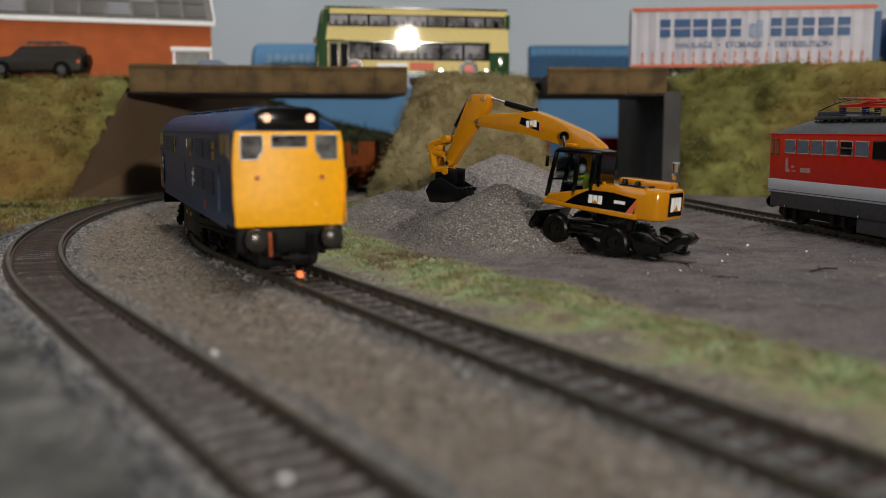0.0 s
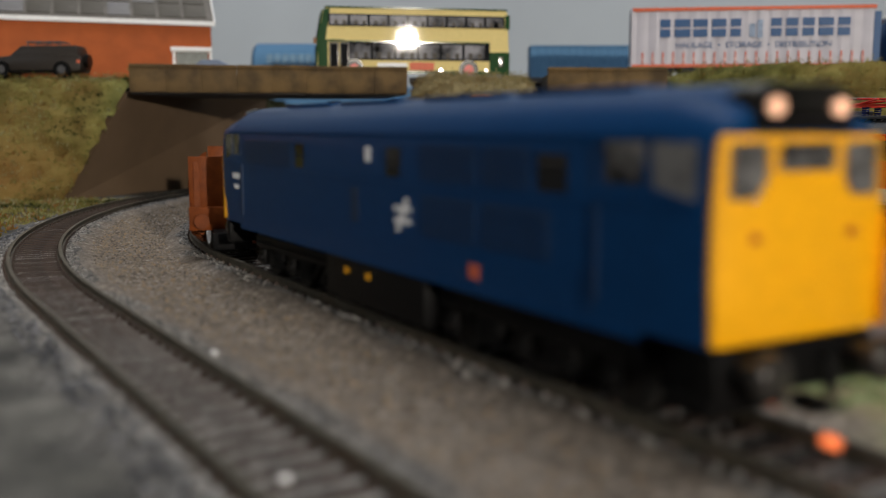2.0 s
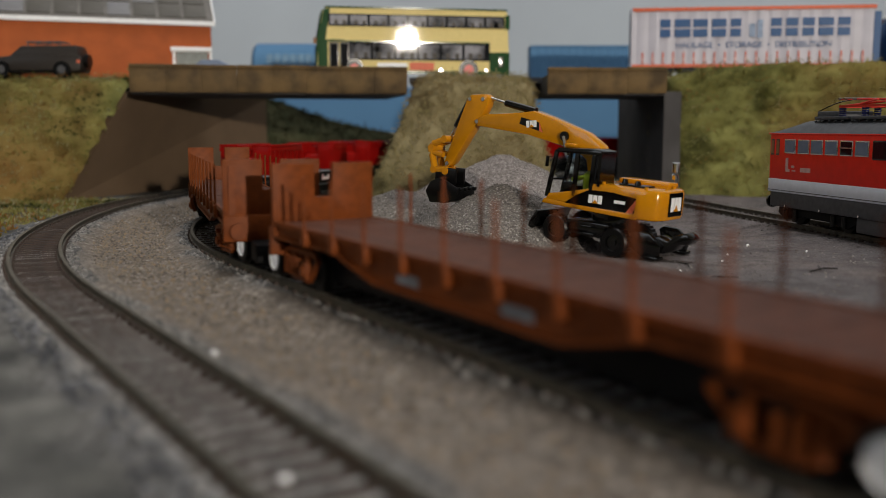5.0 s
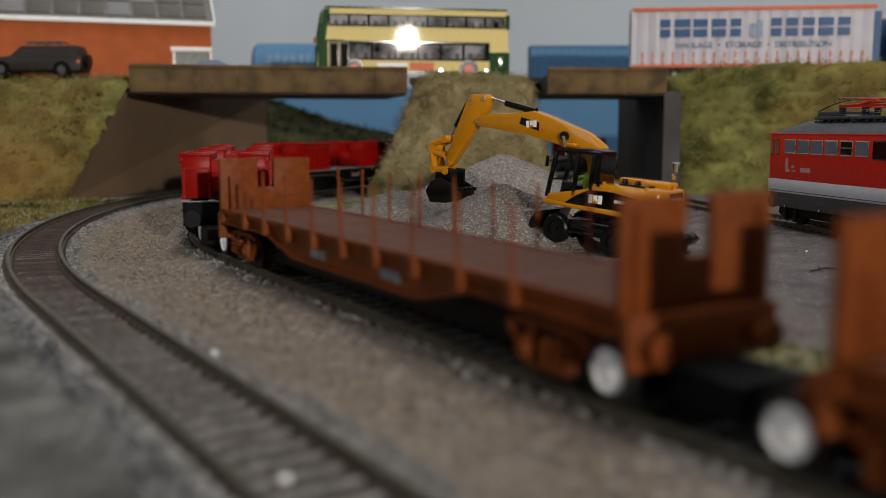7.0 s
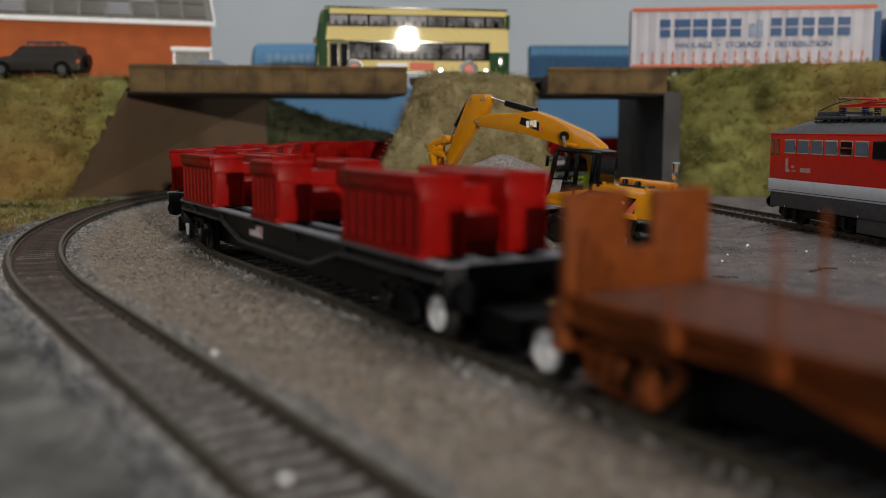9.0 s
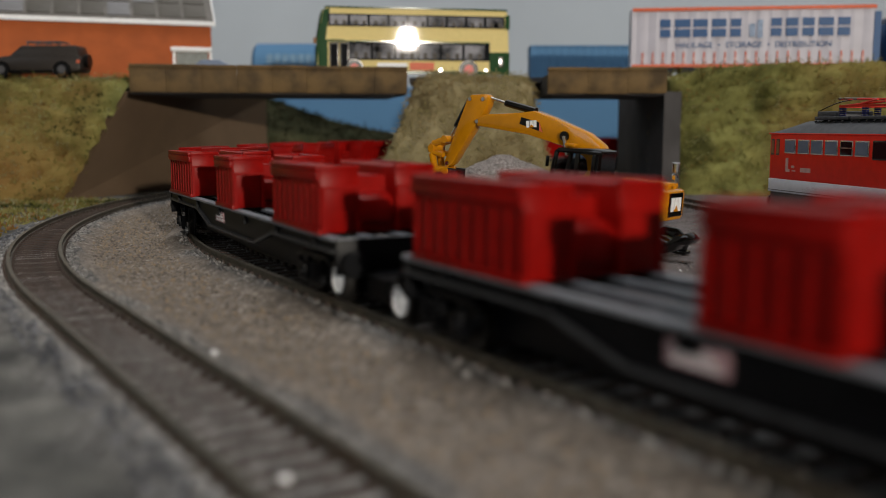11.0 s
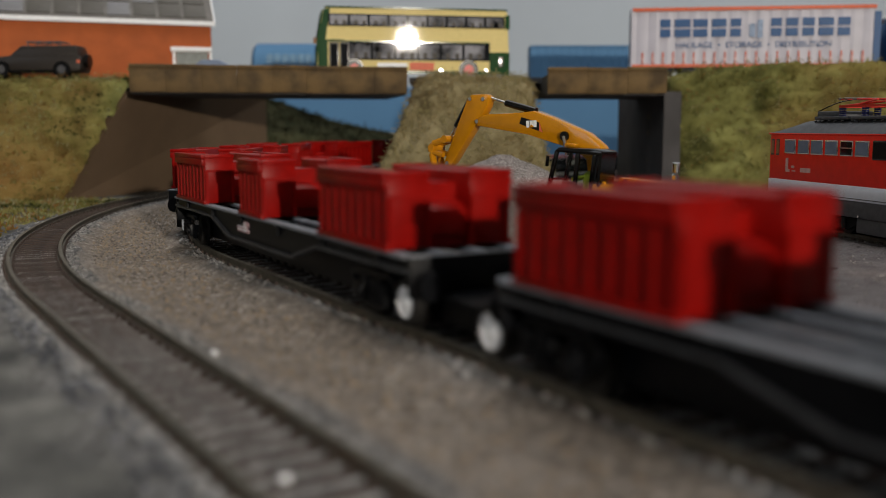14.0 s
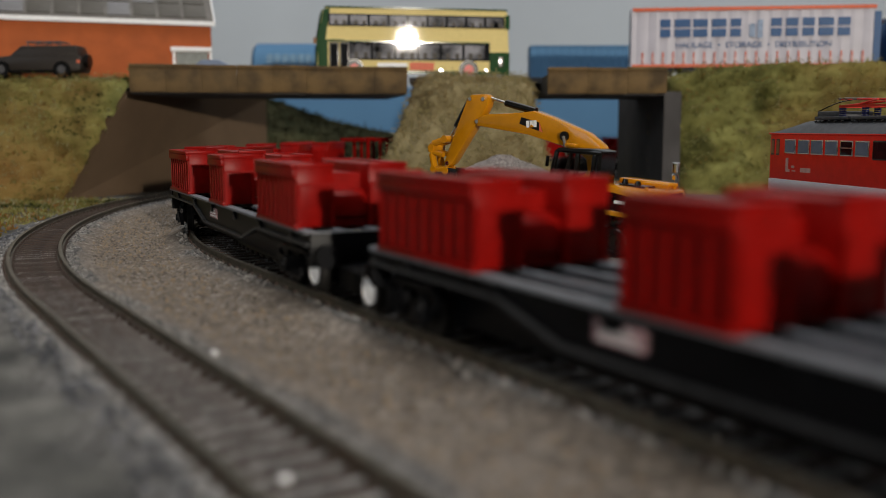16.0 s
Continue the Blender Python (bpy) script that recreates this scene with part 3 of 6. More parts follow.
def bogie(parent, x, wheels, r, material, mat_face, kind):
    """A bogie at x on its thing: side frames, springs, axle boxes, wheelsets. wheels: axle places on it."""
    ob = new("bogie")
    ob.parent = parent
    ob.matrix_basis = spot(x, 0, 0)
    a, b = min(wheels), max(wheels)
    out = b if x > 0 else a       # the axle at the wagon's end
    inn = a if x > 0 else b
    e = 1 if x > 0 else -1
    for s in (-1, 1):
        if kind == "plate":
            y0, y1 = (10.8, 12.2) if s > 0 else (-12.2, -10.8)
            f0, f1 = sorted((inn - e * 7, inn + e * 17))
            top = [(f0, 10.4), (f0 + 4, 11.6), (f1 - 4, 11.6), (f1, 10.4), (f1, 9.2), (f1 - 4, 10.2), (f0 + 4, 10.2), (f0, 9.2)]
            low = [(f0, 10.0), (f0 + 7, 3.6), (f1 - 7, 3.6), (f1, 10.0), (f1, 8.6), (f1 - 6.4, 2.6), (f0 + 6.4, 2.6), (f0, 8.6)]
        else:
            y0, y1 = (11.0, 12.8) if s > 0 else (-12.8, -11.0)
            top = [(a - 7, 9.0), (a - 6, 12.6), (b + 6, 12.6), (b + 7, 9.0), (b + 3, 8.4), (b - 6, 9.6), (4, 8.4), (-4, 8.4), (a + 6, 9.6), (a - 3, 8.4)]
            low = [(a + 5, 8.8), (a + 9, 4.4), (-4, 4.4), (4, 4.4), (b - 9, 4.4), (b - 5, 8.8), (b - 6.4, 8.8), (b - 10, 5.6), (a + 10, 5.6), (a + 6.4, 8.8)]
        bm = bmesh.new()
        bm_prism(bm, top, y0, y1)
        fr = part("side_frame", bm, material, ob, bevel=0.25)
        bm = bmesh.new()
        bm_prism(bm, low, y0, y1)
        part("lower_bar", bm, material, fr)
        if kind == "plate":
            c = (f0 + f1) / 2
            for k in (c - 4.6, c + 4.6):
                box_part("frame_column", k - 0.8, k + 0.8, y0, y1, 3.0, 11.0, material, fr)
        boxes_at = (inn,) if kind == "plate" else wheels
        for w in boxes_at:
            bm = bmesh.new()
            bm_box(bm, w - 2.0, w + 2.0, s * 12.6 - 0.8, s * 12.6 + 0.8, 3.8, 8.4)
            bm_rod(bm, (w, s * 12.6, 6), (w, s * 14.2, 6), 1.5, 10)
            part("axle_box", bm, material, fr, bevel=0.2)
        mids = ((inn + e * 6, inn + e * 9.5, inn + e * 13),) if kind == "plate" else ((-14.5, -11, -8), (8, 11, 14.5))
        for trio in mids:
            for k in trio:
                bm = bmesh.new()
                for j in range(4):
                    bm_rod(bm, (k, s * 12.6, 4.2 + j * 1.3), (k, s * 12.6, 5.0 + j * 1.3), 1.15, 8)
                part("spring", bm, material, fr)
        bm = bmesh.new()
        if kind == "plate":
            bm_prism(bm, [(out + e * 2, 12.0), (out - e * 6, 12.0), (out - e * 10, 8.4), (out - e * 7.5, 8.0), (out - e * 5, 10.6), (out + e * 2, 10.6)], s * 8.8, s * 10.4)
        else:
            bm_box(bm, a - 4, b + 4, s * 12.8, s * 13.6, 9.4, 10.4)
        part("brake_rigging", bm, material, fr)
    box_part("bolster", -4, 4, -10.6, 10.6, 7, 12.5, material, ob)
    for w in wheels:
        if kind == "plate" and w == out:
            wheelset(ob, w - 1.8, r + 0.9, r - 0.5, M_WHEELFACE, "bright white-faced wheel", 12.4)
            # black box added to block the low view through the wagon gap
            box_part("coupling_pocket", min(w + e * 5, w + e * 10), max(w + e * 5, w + e * 10), -5.5, 5.5, 4.8, 9.2, M_CHASSIS, ob, "black filler added in the dark gap between wagons")
        else:
            wheelset(ob, w, r, r, M_GRIME, "", 9.3)
    return ob


TRAIN = []   # (thing, offset of its middle behind the loco's middle, half the pivot distance, bogies, wheel radius)


def loco_section(inset, top=0.0):
    """Half outline of the diesel's body across, from bottom to roof middle (y, z)."""
    return [(16.6, 15.7), (17.1, 24), (17.2, 34), (16.9, 40), (16.3, 44.0), (14.6, 47.2), (11.0, 49.8), (6.0, 51.2), (0.0, 51.6)]


def diesel():
    loco = tagged(new("diesel_locomotive"), "blue model diesel locomotive with warning yellow cab end and lit headlamps", "locomotive")
    L = 106.0

    def ring(x, sy=1.0, drop=0.0, lim=99):
        half = [(y * sy, min(z, lim) - drop * max(0.0, (z - 44) / 7.6)) for y, z in loco_section(0)]
        pts = [(x, y, z) for y, z in half] + [(x, -y, z) for y, z in half[-2::-1]]
        return pts
    bm = bmesh.new()
    rings = [ring(-L - 2, 0.985, 4.2), ring(-L + 1, 0.995, 2.6), ring(-L + 8, 1.0, 0.0), ring(L - 12, 1.0, 0.0), ring(L - 3.2, 0.995, 2.2), ring(L - 0.6, 0.985, 4.0)]
    bm_loft(bm, rings)
    part("body", bm, M_BLUE, loco, smooth=True)
    # cab faces: yellow panels with windows
    for s in (1, -1):
        L = 106.0 if s > 0 else 108.0
        bm = bmesh.new()
        face = [(16.4, 15.7), (16.9, 24), (17.0, 34), (16.6, 40), (16.0, 44.2)]
        pts = face + [(-y, z) for y, z in face[::-1]]
        bm_prism(bm, pts, s * (L - 0.6), s * (L + 0.6), "x")
        cab = part("cab_face", bm, M_YELLOW, loco, "warning yellow cab front", bevel=0.5)
        X = s * (L + 0.6)
        for y0, y1, zt, zb0, zb1 in ((7.9, 14.6, 43.0, 35.8, 35.8), (-5.4, 5.4, 43.0, 39.4, 39.4), (-14.6, -7.9, 43.0, 35.8, 35.8)):
            bm = bmesh.new()
            pts = [(y0, zb0), (y1, zb0), (y1, zt), (y0, zt)]
            if y0 > 0:
                pts = [(y0 + 1.8, zb0), (y1, zb0), (y1, zt), (y0, zt), (y0, zb0 + 2.8)]
            elif y1 < 0:
                pts = [(y0, zb0), (y1 - 1.8, zb0), (y1, zb0 + 2.8), (y1, zt), (y0, zt)]
            bm_prism(bm, pts, X, X + s * 0.15, "x")
            w = part("windscreen", bm, M_CABGLASS, cab)
            bm = bmesh.new()
            for (a, b), (c, d) in zip(pts, pts[1:] + pts[:1]):
                bm_rod(bm, (X + s * 0.2, a, b), (X + s * 0.2, c, d), 0.28, 6)
            part("window_frame", bm, M_CHROME if s > 0 else M_YELLOW, w)
        bm = bmesh.new()
        bm_prism(bm, [(-9.6, 44.6), (9.6, 44.6), (9.4, 49.6), (8.6, 50.4), (6.0, 51.2), (-6.0, 51.2), (-8.6, 50.4), (-9.4, 49.6)], X - s * 6, X - s * 0.2, "x")
        hb = part("headcode_box", bm, M_SATIN, loco, "gloss black roof-end lamp panel", bevel=0.4)
        for y in (-6.5, 6.5):
            bm = bmesh.new()
            bm_rod(bm, (X - s * 0.3, y, 48.0), (X + s * 0.25, y, 48.0), 1.25, 20)
            part("marker_light", bm, M_LAMP if s > 0 else M_DIM, hb, "glowing warm marker light" if s > 0 else "")
        # small fittings on the face
        for y, z, r in ((-9.8, 30.4, 0.75), (9.8, 30.4, 0.75), (-10.5, 18.6, 0.5), (10.5, 18.6, 0.5), (-2.4, 25.2, 0.9), (2.4, 25.2, 0.9), (-6.4, 22.2, 0.8), (8, 22.2, 0.8)):
            bm = bmesh.new()
            bm_rod(bm, (X, y, z), (X + s * (0.5 if abs(y) == 9.8 else 0.12), y, z), r, 12)
            part("lamp_bracket", bm, M_RUST if abs(y) == 9.8 else M_YELLOW, cab)
        # buffer beam, buffers, pipes, coupling
        box_part("buffer_beam", min(X, X - s * 3), max(X, X - s * 3), -16, 16, 8.2, 15.4, M_BLACK, loco, bevel=0.4)
        for y in (-11.4, 11.4):
            bm = bmesh.new()
            bm_rod(bm, (X, y, 12.6), (X + s * 4.6, y, 12.6), 1.7, 14)
            bm_rod(bm, (X + s * 4.6, y, 12.6), (X + s * 6.0, y, 12.6), 3.3, 20)
            bmesh.ops.create_uvsphere(bm, u_segments=20, v_segments=10, radius=3.3, matrix=Matrix.Translation((X + s * 5.8, y, 12.6)) @ Matrix.Diagonal((0.35, 1, 1, 1)))
            part("buffer", bm, M_BUFFER, loco, "dark polished buffer", smooth=True)
        for y in (-6.5, -5.0, 5.0, 6.5):
            bm = bmesh.new()
            bm_rod(bm, (X, y, 14), (X + s * 1.2, y, 12.6), 0.5, 6)
            bm_rod(bm, (X + s * 1.2, y, 12.6), (X + s * 1.4, y, 7.0), 0.5, 6)
            part("brake_pipe", bm, M_RUST if y == -6.5 else M_BLACK, loco, "orange brake pipe" if y == -6.5 else "")
        bm = bmesh.new()
        bm_box(bm, min(X, X + s * 5), max(X, X + s * 5), -1.4, 1.4, 6, 8)
        bm_rod(bm, (X + s * 5, -4, 7), (X + s * 5, 4, 7), 0.6, 6)
        part("coupling", bm, M_BLACK, loco)
        if s > 0:
            # emissive disc added for an orange glint low at the coupling, not a fitting
            bm = bmesh.new()
            bm_rod(bm, (X + 4.0, 1.4, 1.8), (X + 6.0, 1.4, 1.8), 1.0, 12)
            part("track_lamp", bm, M_ORANGEGLOW, loco, "small glowing orange disc added for a glint near the rails")
    L = 106.0
    # both sides: windows, grilles, doors, steps, emblem
    for sd in (-1, 1):
        f = -sd          # where a detail sits along the body, seen from each side

        def side_box(name, x0, x1, z0, z1, m, proud=0.25, label="", parent=loco, bevel=0.0, y=17.15):
            a, b = sorted((x0 * f, x1 * f)) if sd > 0 else (x0, x1)
            y0, y1 = (sd * y, sd * (y + proud))
            return box_part(name, a, b, min(y0, y1), max(y0, y1), z0, z1, m, parent, label, bevel)
        for x0, x1 in ((84, 92.5), (94.5, 103), (-104, -98), (-96, -91)):
            o = side_box("cab_side_window", x0, x1, 35.2, 43.2, M_CABGLASS, 0.2, y=16.85)
            side_box("window_sill", x0 - 0.4, x1 + 0.4, 34.6, 35.2, M_BLUE, 0.5, parent=o, y=16.9)
        for x0, x1 in ((67, 75), (11, 17.5), (-43, -37)):
            o = side_box("side_window", x0, x1, 34.8, 41.0, M_DARKGLASS, 0.2, y=17.0)
            side_box("window_bar", x0, x1, 37.6, 38.1, M_GRIME, 0.4, parent=o, y=17.0)
        for x0, x1, z0, z1 in ((27, 48, 34.6, 41.6), (50, 65, 34.6, 41.6), (27, 48, 23.4, 31.6), (50, 71, 23.4, 31.6), (-84, -45, 34.8, 41.4)):
            o = side_box("grille", x0, x1, z0, z1, M_BLUEDARK, 0.12, "dark blue louvred grille", y=17.1)
            n = int((z1 - z0) / 1.1)
            for k in range(n):
                z = z0 + 0.3 + k * (z1 - z0 - 0.4) / n
                side_box("louvre", x0 + 0.6, x1 - 0.6, z, z + 0.45, M_BLUE, 0.35, parent=o, y=17.15)
        side_box("vent", -7.5, -3.5, 23.6, 31.6, M_BLUEDARK, 0.15, y=17.1)
        side_box("band", -L + 4, L - 4, 33.2, 33.8, M_BLUE, 0.22, y=17.15)
        side_box("cantrail", -L + 6, L - 8, 43.4, 44.0, M_BLUE, 0.35, y=16.5)
        for x in (81.5, -88.5):
            o = side_box("cab_door", x - 0.2, x + 0.2, 16.5, 42.5, M_BLUEDARK, 0.1, y=17.0)
            side_box("handrail", x + 1.2, x + 1.6, 19, 34, M_BLUEDARK, 0.5, parent=o, y=17.1)
        side_box("data_patch", 0.4, 3.0, 37.6, 41.0, M_WHITE, 0.12, "small white data patch", y=17.1)
        side_box("number_bar", -97, -90.6, 29.5, 31.3, M_WHITE, 0.12, "white number bar", y=17.1)
        side_box("number_bar", -96, -91.6, 26.4, 27.8, M_WHITE, 0.12, "white number bar", y=17.1)
        side_box("corner_stripe", -108, -105.8, 16.2, 33, M_YELLOW, 0.2, "yellow corner edge", y=16.7)
        side_box("red_patch", 45, 48.5, 17.2, 20.0, M_ORANGE, 0.12, "small red patch", y=16.8)
        em = side_box("emblem_bar", 14.8, 22.4, 27.7, 28.8, M_WHITE, 0.12, "white arrow-like emblem", y=17.15)
        side_box("emblem_bar", 14.8, 22.4, 25.2, 26.3, M_WHITE, 0.12, parent=em, y=17.15)
        bm = bmesh.new()
        yy = sd * 17.15
        g = -1 if sd > 0 else 1
        for pts in ([(17.6, 26.2), (19.2, 26.2), (21.4, 30.6), (19.8, 30.6)], [(15.6, 23.4), (17.2, 23.4), (19.6, 27.8), (18.0, 27.8)]):
            bm_prism(bm, [(p * g, z) for p, z in pts], yy, yy + sd * 0.14)
        part("emblem_slash", bm, M_WHITE, em)
        # tanks and battery boxes between the bogies
        o = side_box("fuel_tank", -26, 26, 3.6, 14.6, M_BLACK, -3.5, "black underfloor tank", bevel=0.6, y=16.0)
        for x in (-14, -2):
            side_box("filler_label", x, x + 1.8, 10.4, 11.8, M_YELLOW, 0.15, "small yellow label", parent=o, y=16.0)
        side_box("valance", -L + 14, L - 14, 14.2, 15.8, M_BLUE, 0.2, y=16.5)
    # black filler added under the floor, hides the lit verge behind
    box_part("drive_block", -98, 98, -8.5, 8.5, 2.6, 15.0, M_BLACK, loco, "black block added to darken the gap between the bogies", bevel=0.5)
    for x in (-60, -20, 25, 62):
        box_part("roof_panel", x - 16, x + 16, -7, 7, 51.0, 51.9, M_BLUE, loco, bevel=0.4)
    for x, y in ((-70, 5), (-66, 5), (-35, 8), (-31, 8), (5, 6), (40, 5)):
        bm = bmesh.new()
        bm_rod(bm, (x, y, 50.4), (x, y, 53.0), 1.3, 10)
        part("roof_exhaust", bm, M_GRIME, loco, smooth=True)
    return loco, L


def flat_wagon_brown():
    w = tagged(new("bogie_bolster_wagon"), "brown bogie bolster wagon with planked deck, stanchions and end bulkheads", "railway wagon", "brown wagons in the train")
    H = 102.0
    z = 17.0
    low = [(-H, z - 3.5), (-58, z - 3.2), (-36, z - 7.8), (36, z - 7.8), (58, z - 3.2), (H, z - 3.5)]
    for s in (-1, 1):
        bm = bmesh.new()
        bm_prism(bm, low + [(H, z), (-H, z)], s * 14.4, s * 13.4)
        sb = part("side_beam", bm, M_BROWN, w, "bowed brown side beam")
        bm = bmesh.new()
        bm_prism(bm, low + [(a, b + 0.8) for a, b in low[::-1]], s * 14.2, s * 15.6)
        part("flange", bm, M_BROWN, sb)
    bm = bmesh.new()
    bm_box(bm, -H, H, -13.4, 13.4, z - 3, z)
    bm_box(bm, -70, 70, -4, 4, z - 8, z - 3)
    part("underframe", bm, M_BROWN, w)
    n = 26
    first = None
    for i in range(n):
        a = -H + 3 + i * (2 * H - 6) / n
        if first is None:
            first = box_part("deck_plank", 0, (2 * H - 6) / n - 0.45, -15.0, 15.0, 0, 1.2, M_PLANK, w)
            o = first
        else:
            o = new("deck_plank", first.data)
            o.parent = w
        o.matrix_basis = spot(a, 0, z + random.uniform(-0.06, 0.06))
    for s in (-1, 1):
        box_part("side_rail", -H, H, s * 15.2 - 0.5, s * 15.2 + 0.5, z + 0.1, z + 1.5, M_BROWN, w)
        for k in range(9):
            x = -76 + k * 18.6
            bm = bmesh.new()
            bm_rod(bm, (x, s * 16.0, z - 1), (x, s * 16.0, z + 15.5), 0.42, 8)
            part("stanchion", bm, M_BROWN, w)
            box_part("stanchion_pocket", x - 1.6, x + 1.6, s * 15.8 - 0.9, s * 15.8 + 0.9, z - 3.2, z + 1.2, M_BROWN, w, bevel=0.2)
    for e in (-1, 1):
        x0, x1 = e * (H - 1.8), e * H
        bm = bmesh.new()
        pts = [(-15.8, z - 3), (15.8, z - 3), (15.8, 35.0), (2.9, 35.0), (2.9, 25.2), (-2.9, 25.2), (-2.9, 35.0), (-15.8, 35.0)]
        bm_prism(bm, pts, x0, x1, "x")
        part("bulkhead", bm, M_BROWN, w, "notched brown end board", bevel=0.2)
        for y in (-13, 13):
            box_part("bulkhead_post", min(x1, x1 + e * 1.2), max(x1, x1 + e * 1.2), y - 1, y + 1, z - 3, 33, M_BROWN, w)
        box_part("headstock", min(x1, x1 + e * 2), max(x1, x1 + e * 2), -16, 16, 8.5, z, M_BROWN, w, bevel=0.3)
        for y in (-11.4, 11.4):
            bm = bmesh.new()
            bm_rod(bm, (x1, y, 12), (x1 + e * 4.4, y, 12), 1.3, 12)
            bm_rod(bm, (x1 + e * 4.4, y, 12), (x1 + e * 5.2, y, 12), 2.7, 18)
            part("buffer", bm, M_BROWN, w, smooth=True)
        # coupling made wide and deep to stand in for the gap's shade too
        box_part("coupling", *sorted((x1 + e * 2, x1 + e * 16.5)), -7.5, 7.5, 3.0, 9.0, M_BLACK, w, "black close-coupling block", bevel=0.5)
    for x in (-20, 22):
        for s in (-1, 1):
            box_part("data_panel", x - 5, x + 5, s * 14.4 - (0.15 if s < 0 else 0), s * 14.4 + (0.15 if s > 0 else 0), 11.2, 13.6, M_GREYEDGE, w, "pale lettering block")
    # black block added so no lit ground shows below the deck
    box_part("centre_sill", -101, 101, -7, 7, 3.4, 13.5, M_CHASSIS, w, "deep black block added to keep the underside dark", bevel=0.3)
    for k in (-1, 1):
        bogie(w, k * 90.5 - 5.6, (-12, 12), 5.7, M_BROWN, M_WHITE, "plate")
    return w


def container(l):
    """Two ribbed bins side by side on a low plate, with a short block and a web between them."""
    c = tagged(new("open_container"), "small red ribbed twin-bin container on a flat wagon", "container", "red containers on the wagons")
    h, y, lip = 17.0, 15.6, 5.2
    for s in (-1, 1):
        ya, yb = (lip, y) if s > 0 else (-y, -lip)
        bm = bmesh.new()
        bm_prism(bm, [(-l + 0.4, 0.2), (l - 0.4, 0.2), (l, h - 5.0), (l - 0.5, h), (-l + 0.5, h), (-l, h - 5.0)], ya, yb)
        b = part("bin", bm, M_RED, c, bevel=0.25)
        # raised rim round the lid, and a lid panel set a little lower
        for e in (-1, 1):
            box_part("end_rim", e * (l - 0.7) - 0.7, e * (l - 0.7) + 0.7, ya - 0.2, yb + 0.2, h - 0.6, h + 0.6, M_RED, b, bevel=0.2)
            box_part("end_band", *sorted((e * (l - 0.1), e * (l + 0.35))), ya + 0.1, yb - 0.1, h - 5.6, h - 4.9, M_RED, b)
            for yy in (ya + 0.5, yb - 0.5):
                box_part("end_post", *sorted((e * (l - 0.4), e * (l + 0.25))), yy - 0.5, yy + 0.5, 0.3, h - 5.2, M_RED, b)
        nr = 9 if l > 15 else 6
        for k in range(nr):
            x = -l + 1.2 + k * (2 * l - 2.4) / (nr - 1)
            box_part("rib", x - 0.45, x + 0.45, s * y - 0.4, s * y + 0.8, 1.0, h - 3.2, M_RED, b)
        box_part("upper_band", -l + 0.4, l - 0.4, s * (y + 0.35) - 0.75, s * (y + 0.35) + 0.75, h - 3.4, h - 1.0, M_RED, b, bevel=0.2)
        box_part("top_rail", -l + 0.8, l - 0.8, s * y - 1.2, s * y + 1.3, h - 0.9, h + 0.5, M_RED, b, bevel=0.25)
        box_part("bottom_rail", -l, l, s * y - 0.9, s * y + 1.2, -0.1, 1.1, M_RED, b, bevel=0.2)
    bm = bmesh.new()
    bm_prism(bm, [(-l + 1.0, 2.6), (l - 1.0, 2.6), (l - 1.4, 8.6), (l - 4.5, 10.2), (-l + 4.5, 10.2), (-l + 1.4, 8.6)], -lip + 0.1, lip - 0.1)
    part("middle_block", bm, M_RED, c, bevel=0.3)
    box_part("middle_web", -l + 7, l - 7, -lip + 0.05, lip - 0.05, 10.1, h - 2.5, M_RED, c)
    box_part("floor_plate", -l + 2, l - 2, -lip, lip, 0, 2.4, M_RED, c)
    return c


